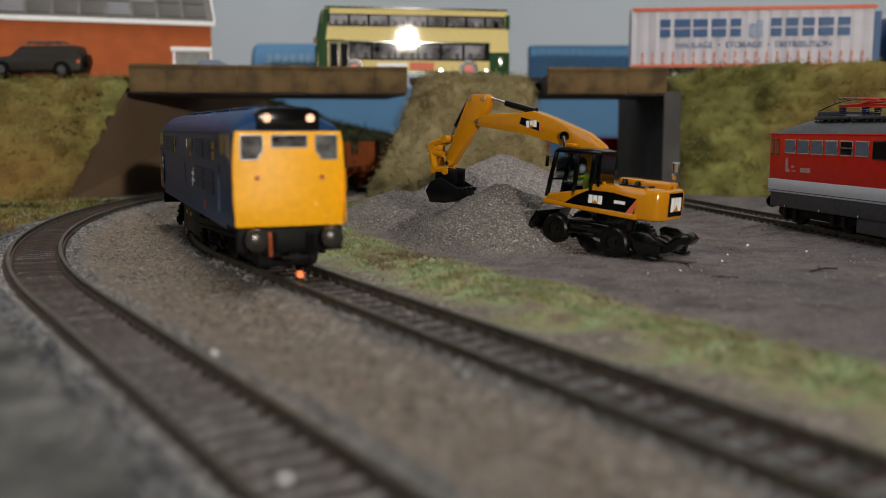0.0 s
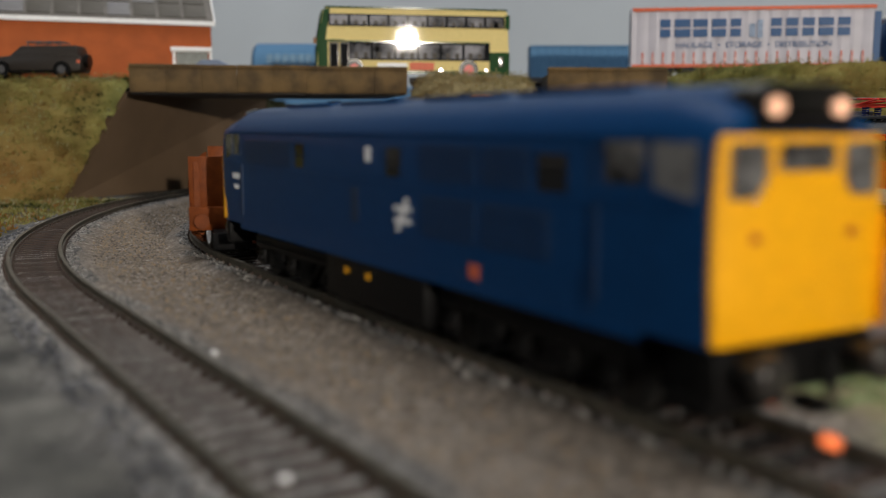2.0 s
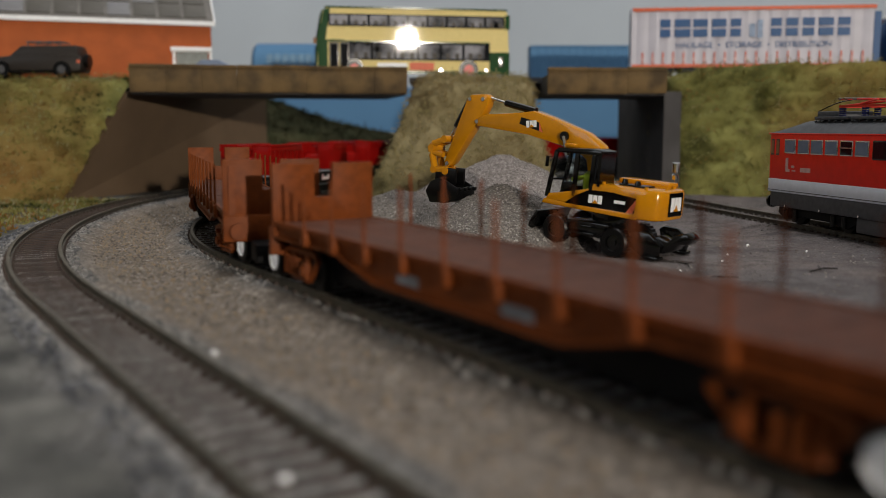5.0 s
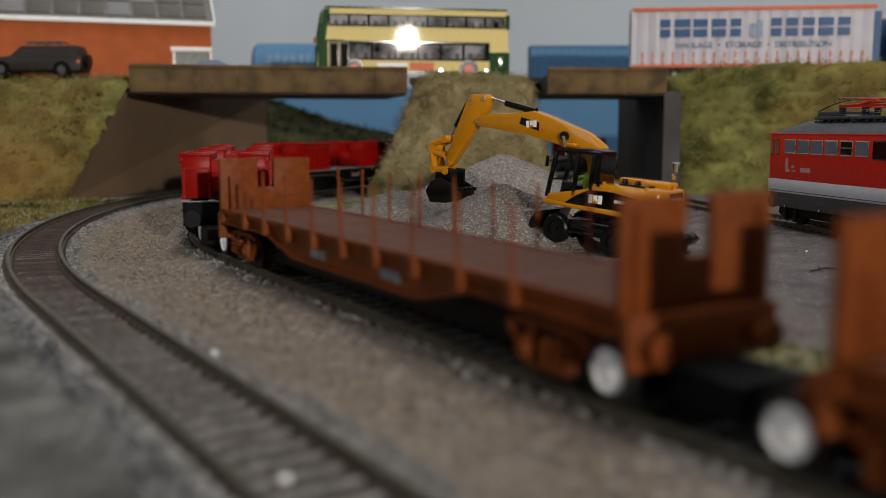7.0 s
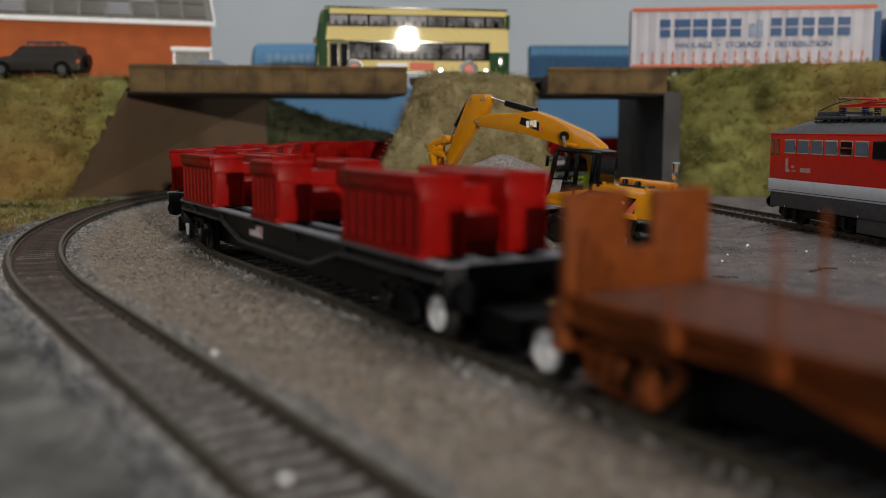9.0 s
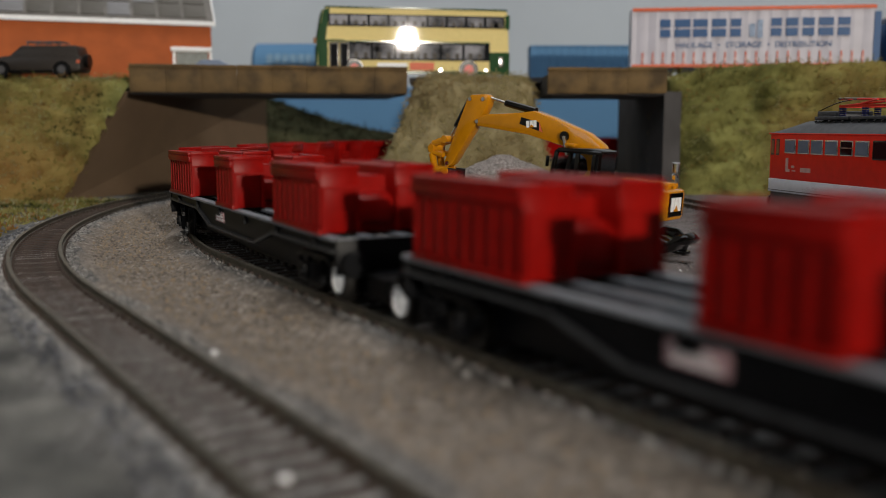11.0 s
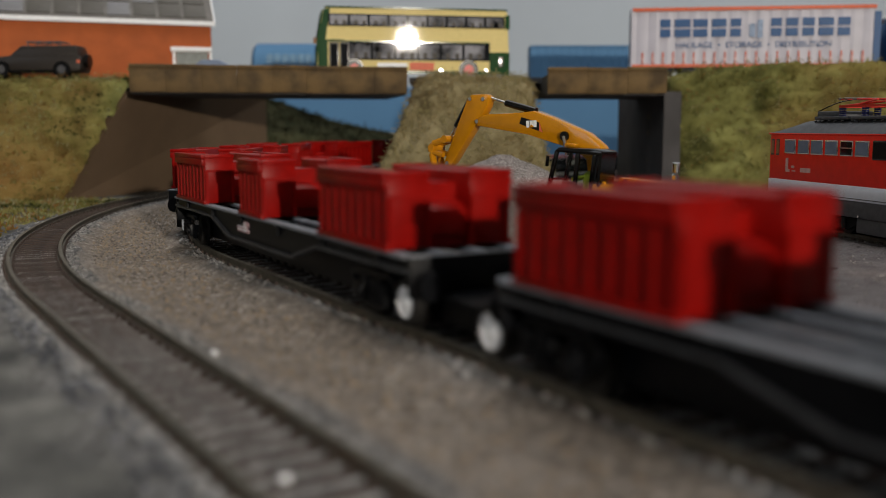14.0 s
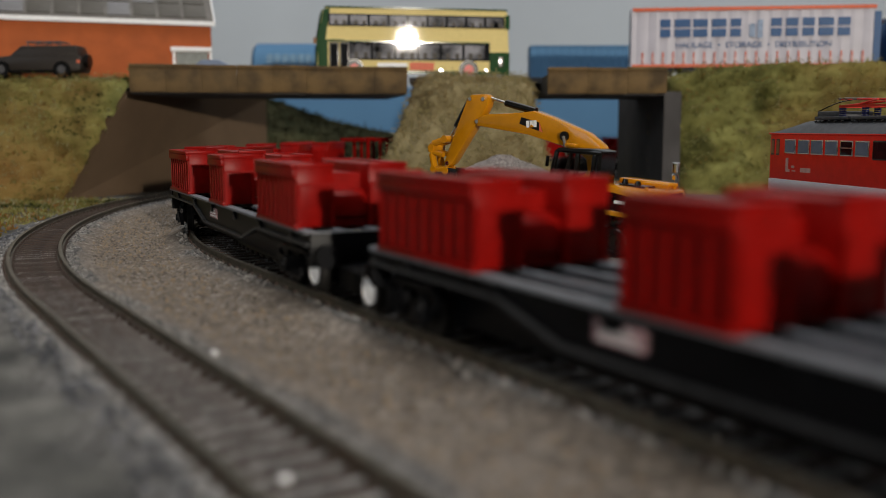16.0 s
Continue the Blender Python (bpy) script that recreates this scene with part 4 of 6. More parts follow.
def flat_wagon_black():
    w = tagged(new("container_flat_wagon"), "black bogie flat wagon with pale grey deck edge and white-faced wheels", "railway wagon", "container wagons in the train")
    H, z = 102.0, 17.3
    low = [(-H, z - 3.2), (-50, z - 3.4), (-30, z - 8.4), (30, z - 8.4), (50, z - 3.4), (H, z - 3.2)]
    for s in (-1, 1):
        bm = bmesh.new()
        bm_prism(bm, low + [(H, z), (-H, z)], s * 14.6, s * 13.6)
        sb = part("side_beam", bm, M_CHASSIS, w)
        bm = bmesh.new()
        bm_prism(bm, low + [(a, b + 0.8) for a, b in low[::-1]], s * 14.4, s * 15.8)
        part("flange", bm, M_FLANGE, sb, "worn dark grey lower flange")
    for k in range(7):
        x = -H + 4 + k * (2 * H - 8) / 6
        box_part("cross_beam", x - 2, x + 2, -13.6, 13.6, z - 3, z - 0.6, M_CHASSIS, w)
    box_part("centre_beam", -H, H, -3, 3, z - 6, z - 0.8, M_CHASSIS, w)
    for s in (-1, 1):
        box_part("deck_edge", -H, H, s * 14.4 - 1.6, s * 14.4 + 1.6, z, z + 0.7, M_GREYEDGE, w)
        box_part("deck_rail", -H, H, s * 5.0 - 1.2, s * 5.0 + 1.2, z - 0.4, z + 0.5, M_GREYEDGE, w)
        for k in range(6):
            x = -86 + k * 34.4
            box_part("lashing_bracket", x - 2.2, x + 2.2, s * 15.2 - 0.5, s * 15.2 + 0.5, z - 3.2, z - 0.5, M_CHASSIS, w)
    for e in (-1, 1):
        x1 = e * H
        box_part("headstock", min(x1, x1 + e * 1.6), max(x1, x1 + e * 1.6), -15.0, 15.0, 8.6, z + 0.3, M_CHASSIS, w, bevel=0.3)
        box_part("headstock_edge", min(x1, x1 + e * 1.8), max(x1, x1 + e * 1.8), -15.0, 15.0, z + 0.3, z + 0.7, M_GREYEDGE, w)
        for y in (-11.4, 11.4):
            bm = bmesh.new()
            bm_rod(bm, (x1, y, 11.6), (x1 + e * 4.2, y, 11.6), 1.4, 12)
            bm_rod(bm, (x1 + e * 4.2, y, 11.6), (x1 + e * 5.2, y, 11.6), 3.2, 18)
            part("buffer", bm, M_CHASSIS, w, smooth=True)
        # oversized coupling, also fills the shaded gap between wagons with black
        box_part("coupling", *sorted((x1 + e * 2, x1 + e * 16.5)), -7.5, 7.5, 3.0, 9.0, M_BLACK, w, "black close-coupling block", bevel=0.5)
    for s in (-1, 1):
        y0, y1 = sorted((s * 14.6, s * 14.75))
        o = box_part("data_panel", s * 16 - 6, s * 16 + 6, y0, y1, 11.8, 15.4, M_PINKMARK, w, "faded pink and white lettering panel")
        for k in range(3):
            box_part("print_bar", s * 16 - 5, s * 16 + 4.6 - k, *sorted((s * 14.75, s * 14.85)), 12.3 + k, 12.8 + k, M_WHITE, o)
    # added black filler: keeps the space under the wagon dark
    box_part("centre_sill", -101, 101, -7, 7, 3.4, 13.5, M_CHASSIS, w, "deep black block added to keep the underside dark", bevel=0.3)
    for k in (-1, 1):
        bogie(w, k * 90.5 - 5.6, (-12, 12), 5.7, M_CHASSIS, M_WHITE, "plate")
    return w


# ---- what stands on the layout (large forms) ----
M_LAMP = glow("warm_marker_lamp", (1.0, 0.56, 0.36), 0.9)
M_ORANGEGLOW = glow("orange_glow", (1.0, 0.22, 0.07), 0.9)
M_RUST = mat("rust_orange", (0.45, 0.10, 0.03), 0.5)
M_BLUEDARK = mat("dark_blue_grille", (0.006, 0.026, 0.075), 0.5, var=0.1)
loco, LOCO_HALF = diesel()
for k in (-1, 1):
    bogie(loco, k * 57.3, (-25, 0, 25), 6.6, M_BLACK, M_GRIME, "frame")
TRAIN.append((loco, 0.0, 57.3, 6.6))

first = flat_wagon_brown()
OFF = 240.4         # first wagon's middle behind the loco's middle
PITCH = 240.6
TRAIN.append((first, OFF + 3, 90.5, 6.0))
second = copy_thing(first, first.matrix_basis)
TRAIN.append((second, OFF + PITCH + 3, 90.5, 6.0))
LOADS = []


def load_frame():
    c = tagged(new("loading_frame"), "bright red open frame of posts on a flat wagon", "frame")
    box_part("base", -98, 98, -14, 14, 0, 1.2, M_RED, c)
    for x in (-96, -70, 60, 66, 74, 82, 96):
        for y in (-13, 13):
            box_part("post", x - 0.9, x + 0.9, y - 0.9, y + 0.9, 1.2, 17, M_RED, c)
        box_part("cross_bar", x - 0.9, x + 0.9, -14, 14, 17, 18.6, M_RED, c)
    for y in (-13, 13):
        box_part("top_bar", 60, 97, y - 0.9, y + 0.9, 18.6, 19.8, M_RED, c)
        box_part("top_bar", -97, -69, y - 0.9, y + 0.9, 18.6, 19.8, M_RED, c)
    return c


boxes = [container(20.5), container(11.5)]
flat = flat_wagon_black()
for n in range(8):
    w = flat if n == 0 else copy_thing(flat, flat.matrix_basis)
    TRAIN.append((w, OFF + PITCH * (n + 2) + 6, 90.5, 6.0))
    if n == 5:
        LOADS.append((load_frame(), len(TRAIN) - 1, 0.0))
        continue
    for k, (x, b) in enumerate(((-76.5, 0), (-3.5, 1), (74.0, 0))):
        c = boxes[b] if n == 0 and k < 2 else copy_thing(boxes[b], boxes[b].matrix_basis)
        LOADS.append((c, len(TRAIN) - 1, x))


SLIP = ((0, 6), (1, 6), (1.5, 4), (2, -1), (3, -8), (4, -5.5), (5.5, -1.0), (7, 0.3), (8, 2.4), (9, 1.6), (11.5, 2.6), (12.5, 0.2), (14.5, -0.3), (16, -0.8))


def slip(t):
    """How far the train runs ahead of an even pace, mm: a smooth curve through a few times."""
    return sum(float(np.interp(t + d, [a for a, _ in SLIP], [b for _, b in SLIP])) for d in (-0.5, -0.25, 0, 0.25, 0.5)) / 5


def train_pose(t, off, half, dx=0.0, dz=0.0):
    s = START + SPEED * t + slip(t) - off
    s -= 0.0 if off else max(0.0, s - 200) * 0.07     # the locomotive eases back on its buffers on the straight
    ax, ay, _, _ = on_track(MAIN, s - half)
    bx, by, _, _ = on_track(MAIN, s + half)
    a = math.atan2(by - ay, bx - ax)
    x, y = (ax + bx) / 2 + math.cos(a) * dx, (ay + by) / 2 + math.sin(a) * dx
    return spot(x, y, RAIL + dz, 0, 0, math.degrees(a)), s, a


def motions():
    times = [i * 0.25 for i in range(65)]
    quick = [i * 0.1 for i in range(161)]
    for thing, off, half, r in TRAIN:
        walk(thing, [(t, train_pose(t, off, half)[0]) for t in times])
        bogies = [c for c in thing.children if c.name.startswith("bogie")]
        for b, k in zip(sorted(bogies, key=lambda c: c.location.x), (-1, 1)):
            bx = b.location.x / MM
            rows = []
            for t in times[::2]:
                _, s, a = train_pose(t, off, half)
                _, _, fx, fy = on_track(MAIN, s + k * half)
                turn = (math.atan2(fy, fx) - a + math.pi) % (2 * math.pi) - math.pi
                rows.append((t, spot(bx, 0, 0, 0, 0, math.degrees(turn))))
            walk(b, rows)
            for ws in [c for c in b.children if c.name.startswith(("wheel", "axle"))]:
                p = ws.location / MM
                walk(ws, [(t, spot(p.x, p.y, p.z, 0, math.degrees(SPEED * t / (r + 0.6)), 0)) for t in quick])
    for thing, n, x in LOADS:
        _, off, half, _ = TRAIN[n]
        walk(thing, [(t, train_pose(t, off, half, x, 18.1)[0]) for t in times])


# ---- the excavator on the foot of the heap ----
def logo_blocks(parent, m, w, h):
    """A maker's mark as plain shapes: three pale blocks over a yellow triangle, on a flat panel in x and z."""
    for k in range(3):
        o = box_part("logo_block", (k - 1.5) * w / 3 + w * 0.04, (k - 0.5) * w / 3 - w * 0.02, -0.12, 0.12, -h / 2, h / 2, M_WHITE, parent, "plain pale mark")
        o.matrix_basis = m
    bm = bmesh.new()
    bm_prism(bm, [(-w * 0.22, -h / 2), (w * 0.22, -h / 2), (0, -h * 0.05)], -0.2, 0.2)
    part("logo_triangle", bm, M_CAT, parent).matrix_basis = m


def tyre(parent, x, y, z, r, w):
    bm = bmesh.new()
    seg = 44
    rings = []
    for i in range(seg):
        a, q = 6.28319 * i / seg, r + (0.35 if i % 2 else -0.15)
        prof = [(r * 0.55, -w / 2), (r * 0.9, -w / 2), (q, -w * 0.34), (q, w * 0.34), (r * 0.9, w / 2), (r * 0.55, w / 2)]
        rings.append([(math.cos(a) * p, y, math.sin(a) * p) for p, y in prof])
    bm_loft(bm, rings + rings[:1], cap=False)
    bmesh.ops.remove_doubles(bm, verts=bm.verts, dist=0.001)
    t = part("tyre", bm, M_RUBBER, parent, smooth=True)
    t.matrix_basis = spot(x, y, z)
    bm = bmesh.new()
    bm_rod(bm, (0, -w * 0.3, 0), (0, w * 0.3, 0), r * 0.56, 20)
    bm_rod(bm, (0, -w * 0.46, 0), (0, w * 0.46, 0), r * 0.2, 12)
    for i in range(6):
        a = i * 1.047
        bm_rod(bm, (math.cos(a) * r * 0.36, -w * 0.36, math.sin(a) * r * 0.36), (math.cos(a) * r * 0.36, w * 0.36, math.sin(a) * r * 0.36), r * 0.06, 6)
    part("rim", bm, M_SATIN, t, smooth=True)


def excavator():
    ex = tagged(new("wheeled_excavator"), "yellow and black wheeled excavator model digging at a gravel heap", "excavator")
    ex.matrix_basis = spot(79.5, 352, 0, 0, 0, 140.1) @ spot(25, -13, 16, 0, -4.66, 0) @ spot(0, 0, -16)

    def q(pts):
        return [(d - 25, z) for d, z in pts]
    # upper works
    bm = bmesh.new()
    bm_prism(bm, [(5.5, -13), (-17, -13), (-23.5, -11), (-25, -6), (-25, 6), (-23.5, 11), (-17, 13), (5.5, 13)], 16.4, 28.2, "z")
    body = part("engine_housing", bm, M_CAT, ex, "glossy yellow engine cover and counterweight", bevel=1.6)
    bm = bmesh.new()
    bm_prism(bm, q([(9, 16.3), (52, 17.6), (51, 19.6), (9, 18.6)]), -13.2, 13.3)
    part("sill", bm, M_CAT, ex, bevel=0.5)
    bm = bmesh.new()
    bm_prism(bm, q([(50.5, 19.4), (29.5, 18.9), (29.5, 26.2), (33, 25.2), (42, 23.2), (49, 21.8)]), 2, 13.0)
    part("cab_lower_panel", bm, M_CAT, ex, bevel=0.4)
    bm = bmesh.new()
    bm_prism(bm, q([(41, 18.9), (10, 18.6), (9.6, 24.4), (20, 25.6), (30, 25.4), (36, 22.6)]), 13.0, 13.25)
    p = part("side_decal", bm, M_SATIN, ex, "black swoosh side panel")
    bm = bmesh.new()
    bm_prism(bm, q([(13.4, 18.7), (10.6, 18.6), (9.6, 21.5), (9.6, 24.0)]), 13.25, 13.4)
    part("decal_stripe", bm, M_ORANGE, p, "red slanted stripe")
    logo_blocks(p, spot(2.0, 13.3, 22.0), 6.4, 3.2)
    box_part("type_bar", -11.0, -6.2, 13.2, 13.4, 21.6, 22.8, M_WHITE, p, "small pale lettering bar")
    o = box_part("rear_panel", -25.3, -24.7, -5.4, 5.4, 18.2, 27.2, M_SATIN, body, "square black panel with pale mark")
    logo_blocks(o, spot(-25.4, 0, 22.8, 0, 0, 90), 8.4, 5.2)
    # hood details
    box_part("hood_tray", -20, 2, -12.0, -3.5, 28.0, 30.0, M_CAT, ex, bevel=0.7)
    bm = bmesh.new()
    bm_prism(bm, [(-17, 2), (-6, 1), (-5, 8.5), (-16, 9)], 28.1, 29.0, "z")
    part("hood_grille", bm, M_SATIN, ex, "black rubber hood cover", bevel=0.2)
    for x, y in ((-13, 8.4), (-6.2, 6.0)):
        bm = bmesh.new()
        bm_rod(bm, (x, y, 29), (x, y, 30.6), 1.3, 14, 0.9)
        part("hood_cap", bm, M_SATIN, ex, smooth=True)
    for x, y in ((-18, 10.8), (0, 11.4), (-22, 2), (-21, -6)):
        bm = bmesh.new()
        bm_rod(bm, (x, y, 28.1), (x, y, 29.1), 0.7, 10)
        part("hood_catch", bm, M_CAT, ex, smooth=True)
    bm = bmesh.new()
    bm_rod(bm, (-18, -12, 28), (-18, -12, 33), 0.25, 6)
    bm_rod(bm, (-18, -12, 31.4), (-18, -11.4, 33.0), 1.2, 12)
    bm_rod(bm, (-18, -12, 34.0), (-18, -11.6, 37.6), 1.5, 12)
    part("rear_mirror", bm, M_CHROME, ex, "bright silver mirror pair")
    # cab: posts, roof, glazing
    cab = box_part("cab_floor", 4.6, 25, 2, 13, 18.6, 19.4, M_SATIN, ex)
    posts = [((50, 20.5), (46.8, 39), 13), ((50, 20.5), (46.8, 39), 2), ((37.5, 22), (37.0, 39.8), 13), ((30.0, 25), (29.4, 40), 13), ((30, 25), (29.4, 40), 2), ((27.5, 28), (26.8, 39.6), 12.6)]
    for (a, b), (c, d), y in posts:
        bm = bmesh.new()
        bm_prism(bm, q([(a - 0.9, b), (a + 0.9, b), (c + 0.9, d), (c - 0.9, d)]), y - 1.1, y)
        part("cab_post", bm, M_SATIN, cab, bevel=0.2)
    bm = bmesh.new()
    bm_prism(bm, q([(48.2, 38.4), (26, 39.0), (26, 40.6), (30, 41.2), (46, 40.4)]), 1.2, 13.4)
    part("cab_roof", bm, M_SATIN, cab, "black cab roof", bevel=0.6)
    box_part("cab_far_wall", 2, 23, 1.6, 2.2, 19.4, 25.0, M_SATIN, cab, "black far cab side")
    box_part("far_window", 3, 22, 1.7, 1.95, 25.0, 38.6, M_GLASS, cab)
    box_part("cab_rear_wall", 1.0, 2.2, 2, 13, 27, 39.4, M_SATIN, cab)
    for pts in ([(49.2, 21.6), (38.2, 23), (37.8, 39), (46.6, 38.6)], [(36.6, 23.6), (30.8, 25), (30.3, 39.4), (36.2, 39.2)]):
        bm = bmesh.new()
        bm_prism(bm, q(pts), 12.4, 12.6)
        part("side_window", bm, M_GLASS, cab)
    bm = bmesh.new()
    bm_prism(bm, q([(29.0, 27.8), (27.6, 28), (27.2, 38.6), (28.8, 39)]), 2.6, 12.4)
    part("rear_window", bm, M_DARKGLASS, cab)
    bm = bmesh.new()
    bm_prism(bm, [(17.0, 28.0), (24.3, 27.2), (24.3, 28.0), (17.0, 28.8)], 12.4, 13.1)
    part("door_bar", bm, M_SATIN, cab)
    box_part("seat", 6.5, 11.5, 4.5, 10.5, 19.4, 24, M_SATIN, cab, bevel=0.5)
    box_part("seat_back", 5.0, 6.8, 4.5, 10.5, 23, 33, M_SATIN, cab, bevel=0.5)
    box_part("console", 16, 20, 5, 9, 19.4, 27, M_SATIN, cab, bevel=0.5)
    bm = bmesh.new()
    bm_rod(bm, (23.4, 13, 36.6), (24.4, 15.2, 36.6), 0.2, 6)
    bm_box(bm, 24.0, 24.6, 14.2, 16.0, 32.6, 36.8)
    part("mirror", bm, M_SATIN, cab, bevel=0.2)
    box_part("work_lamp", 16, 20.5, 6, 9.5, 41.0, 42.2, M_CAT, cab, "yellow roof lamp bar", bevel=0.3)
    # a moulded plain toy at the levers
    bm = bmesh.new()
    bm_loft(bm, [[(9 + math.cos(a) * rx, 7.5 + math.sin(a) * ry, z) for a in [i * 0.5236 for i in range(12)]] for rx, ry, z in ((1.8, 2.4, 24), (2.2, 3.2, 28), (1.8, 2.8, 31), (0.8, 0.9, 32))])
    for s in (-2.6, 2.6):
        bm_rod(bm, (9.2, 7.5 + s, 30), (15.5, 7.5 + s * 0.8, 28.2), 0.8, 8)
    fig = tagged(part("toy_figure", bm, M_LIME, None, smooth=True), "plain lime yellow moulded toy in the excavator cab", "figurine")
    fig.matrix_basis = ex.matrix_basis.copy()
    # undercarriage
    bm = bmesh.new()
    bm_box(bm, -9, 22, -7, 7, 6, 10)
    bm_box(bm, -4, 16, -11.5, 11.5, 8.0, 12.5)
    bm_rod(bm, (0, 0, 10), (0, 0, 16.5), 9, 24)
    bm_rod(bm, (20, -9, 8), (20, 9, 8), 1.6, 10)
    bm_rod(bm, (-7, -9, 6.5), (-7, 9, 6.5), 1.6, 10)
    part("chassis", bm, M_SATIN, ex, "black undercarriage", bevel=0.4)
    for s in (-1, 1):
        box_part("step", 1.5, 14, s * 12.2 - 0.9, s * 12.2 + 0.9, 7.6, 8.4, M_SATIN, ex, bevel=0.2)
        box_part("step", 3, 13, s * 12.2 - 0.9, s * 12.2 + 0.9, 10.6, 11.3, M_SATIN, ex, bevel=0.2)
        tyre(ex, 20, s * 10.6, 8.0, 5.7, 5.0)
        tyre(ex, -7, s * 10.6, 6.3, 5.9, 5.0)
        bm = bmesh.new()
        bm_prism(bm, [(-14, 11), (-16, 12.4), (-22, 12.0), (-27, 8.2), (-26, 3.6), (-19, 3.0), (-16, 5.4)], s * 6.6 - 1.2 + s * 5, s * 6.6 + 1.2 + s * 5)
        arm = part("stabiliser", bm, M_SATIN, ex, bevel=0.5)
        bm = bmesh.new()
        bm_box(bm, -27.0, -21, s * 11.6 - 2.6, s * 11.6 + 2.6, 2.6, 3.8)
        part("foot_pad", bm, M_SATIN, arm, bevel=0.4)
    bm = bmesh.new()
    bm_prism(bm, [(-20, 10.5), (-25, 11.5), (-29, 10.2), (-31, 12.4), (-35.5, 14.2), (-38.5, 12.2), (-36.5, 9.6), (-33, 9.4), (-31.5, 7.0), (-27, 5.0), (-20, 5.0)], 3.5, 11)
    part("drawbar", bm, M_SATIN, ex, "knobbly black rear outrigger", bevel=0.8)
    bm = bmesh.new()
    bm_prism(bm, [(28, 14.0), (29.6, 14.2), (32.6, 9.2), (33.4, 5.2), (31.6, 5.0), (30.0, 9.2)], -12.5, 12.5)
    bm_box(bm, 21, 30, -6, -4, 7.5, 9.5)
    bm_box(bm, 21, 30, 4, 6, 7.5, 9.5)
    part("dozer_blade", bm, M_SATIN, ex, "black front blade", bevel=0.3)
    # boom, stick, bucket, rams
    bm = bmesh.new()
    bm_prism(bm, q([(30, 28), (29, 36), (33, 42), (40, 46.4), (49, 49), (58, 51.6), (66, 53.4), (72, 52.4), (91.5, 50.2), (95, 48.4), (95.7, 44.8), (90, 44.6), (68.5, 43.3), (55, 41), (45, 39.4), (39, 36), (37, 28)]), -3.2, 3.2)
    boom = part("boom", bm, M_CAT, ex, "yellow cranked boom", bevel=0.7)
    bm = bmesh.new()
    bm_prism(bm, q([(72.5, 47.6), (60.5, 45.0), (62.5, 48.9), (71.8, 50.4)]), 3.2, 3.4)
    d = part("boom_decal", bm, M_SATIN, boom, "black boom decal")
    bm = bmesh.new()
    bm_prism(bm, q([(62.4, 45.5), (60.5, 45.0), (62.5, 48.9)]), 3.4, 3.5)
    part("decal_stripe", bm, M_ORANGE, d)
    logo_blocks(d, spot(41.4, 3.4, 48.0, 0, 8, 0), 5.4, 2.8)
    bm = bmesh.new()
    for y in (-3.9, 3.9):
        bm_rod(bm, (24.5, y - 0.5, 44.4), (24.5, y + 0.5, 44.4), 2.0, 16)
    part("boom_pin", bm, M_SATIN, boom, smooth=True)
    bm = bmesh.new()
    bm_rod(bm, (24.5, 4.4, 44.4), (22, 4.4, 37), 0.9, 10)
    part("boom_ram", bm, M_CHROME, ex)
    bm = bmesh.new()
    bm_prism(bm, q([(90.6, 57.6), (92.5, 58.8), (100, 58.2), (102.4, 56), (104.5, 50.5), (113.4, 27), (111.6, 25), (108.4, 27), (97, 44.6), (93, 50), (91, 54)]), -2.4, 2.4)
    stick = part("stick", bm, M_CAT, ex, "yellow dipper stick", bevel=0.6)
    for d, z in ((93, 56.6), (100.2, 56.2), (95.6, 46.8), (110.8, 27)):
        bm = bmesh.new()
        bm_rod(bm, (d - 25, -3.2, z), (d - 25, 3.2, z), 0.9, 12)
        part("pivot_pin", bm, M_CHROME, stick, smooth=True)
    for name, a, b, r, m in (("ram_rod", (92, 56.8), (80, 54.6), 0.6, M_CHROME), ("ram_barrel", (82.5, 55.0), (67, 52.6), 1.5, M_SATIN),
                             ("ram_barrel", (102.5, 55), (109.2, 43), 1.35, M_SATIN), ("ram_rod", (109, 43.4), (112.6, 37.4), 0.6, M_CHROME)):
        bm = bmesh.new()
        bm_rod(bm, (a[0] - 25, 0, a[1] + 0.6), (b[0] - 25, 0, b[1] + 0.6), r, 14)
        part(name, bm, m, boom if a[0] < 100 else stick, smooth=True)
    for pa, pb, r in (((112.6, 37.6), (119.6, 35.0), 1.5), ((119.6, 35), (120.4, 31), 1.6), ((120.4, 31), (113.5, 30.5), 1.2), ((120.2, 30.5), (118.0, 23.5), 1.5), ((118, 23.5), (110.5, 24.0), 1.5)):
        for y in (-2.6, 2.6):
            bm = bmesh.new()
            bm_rod(bm, (pa[0] - 25, y, pa[1]), (pb[0] - 25, y, pb[1]), r * 1.05, 10)
            part("bucket_link", bm, M_CAT, stick, smooth=True)
    for d, z in ((112.6, 37.6), (120, 33), (118, 23.5), (111, 23.5)):
        bm = bmesh.new()
        bm_rod(bm, (d - 25, -4.2, z), (d - 25, 4.2, z), 1.7, 12)
        part("link_pin", bm, M_CAT, stick, smooth=True)
    bm = bmesh.new()
    out = [(107, 20.6), (112.6, 22.0), (118.6, 19.2), (121.4, 14.0), (118.0, 8.4), (108, 9.2), (100.6, 11.6), (99.4, 17.8)]
    inn = [(107.2, 19.6), (112.4, 20.9), (117.8, 18.4), (120.3, 14.0), (117.4, 9.4), (108, 10.1), (101.5, 12.4), (100.4, 17.5)]
    def sh(pts):
        return [(110 + (a - 110) * 0.86, 13.6 + (b - 14) * 0.86) for a, b in pts]
    out, inn = sh(out), sh(inn)
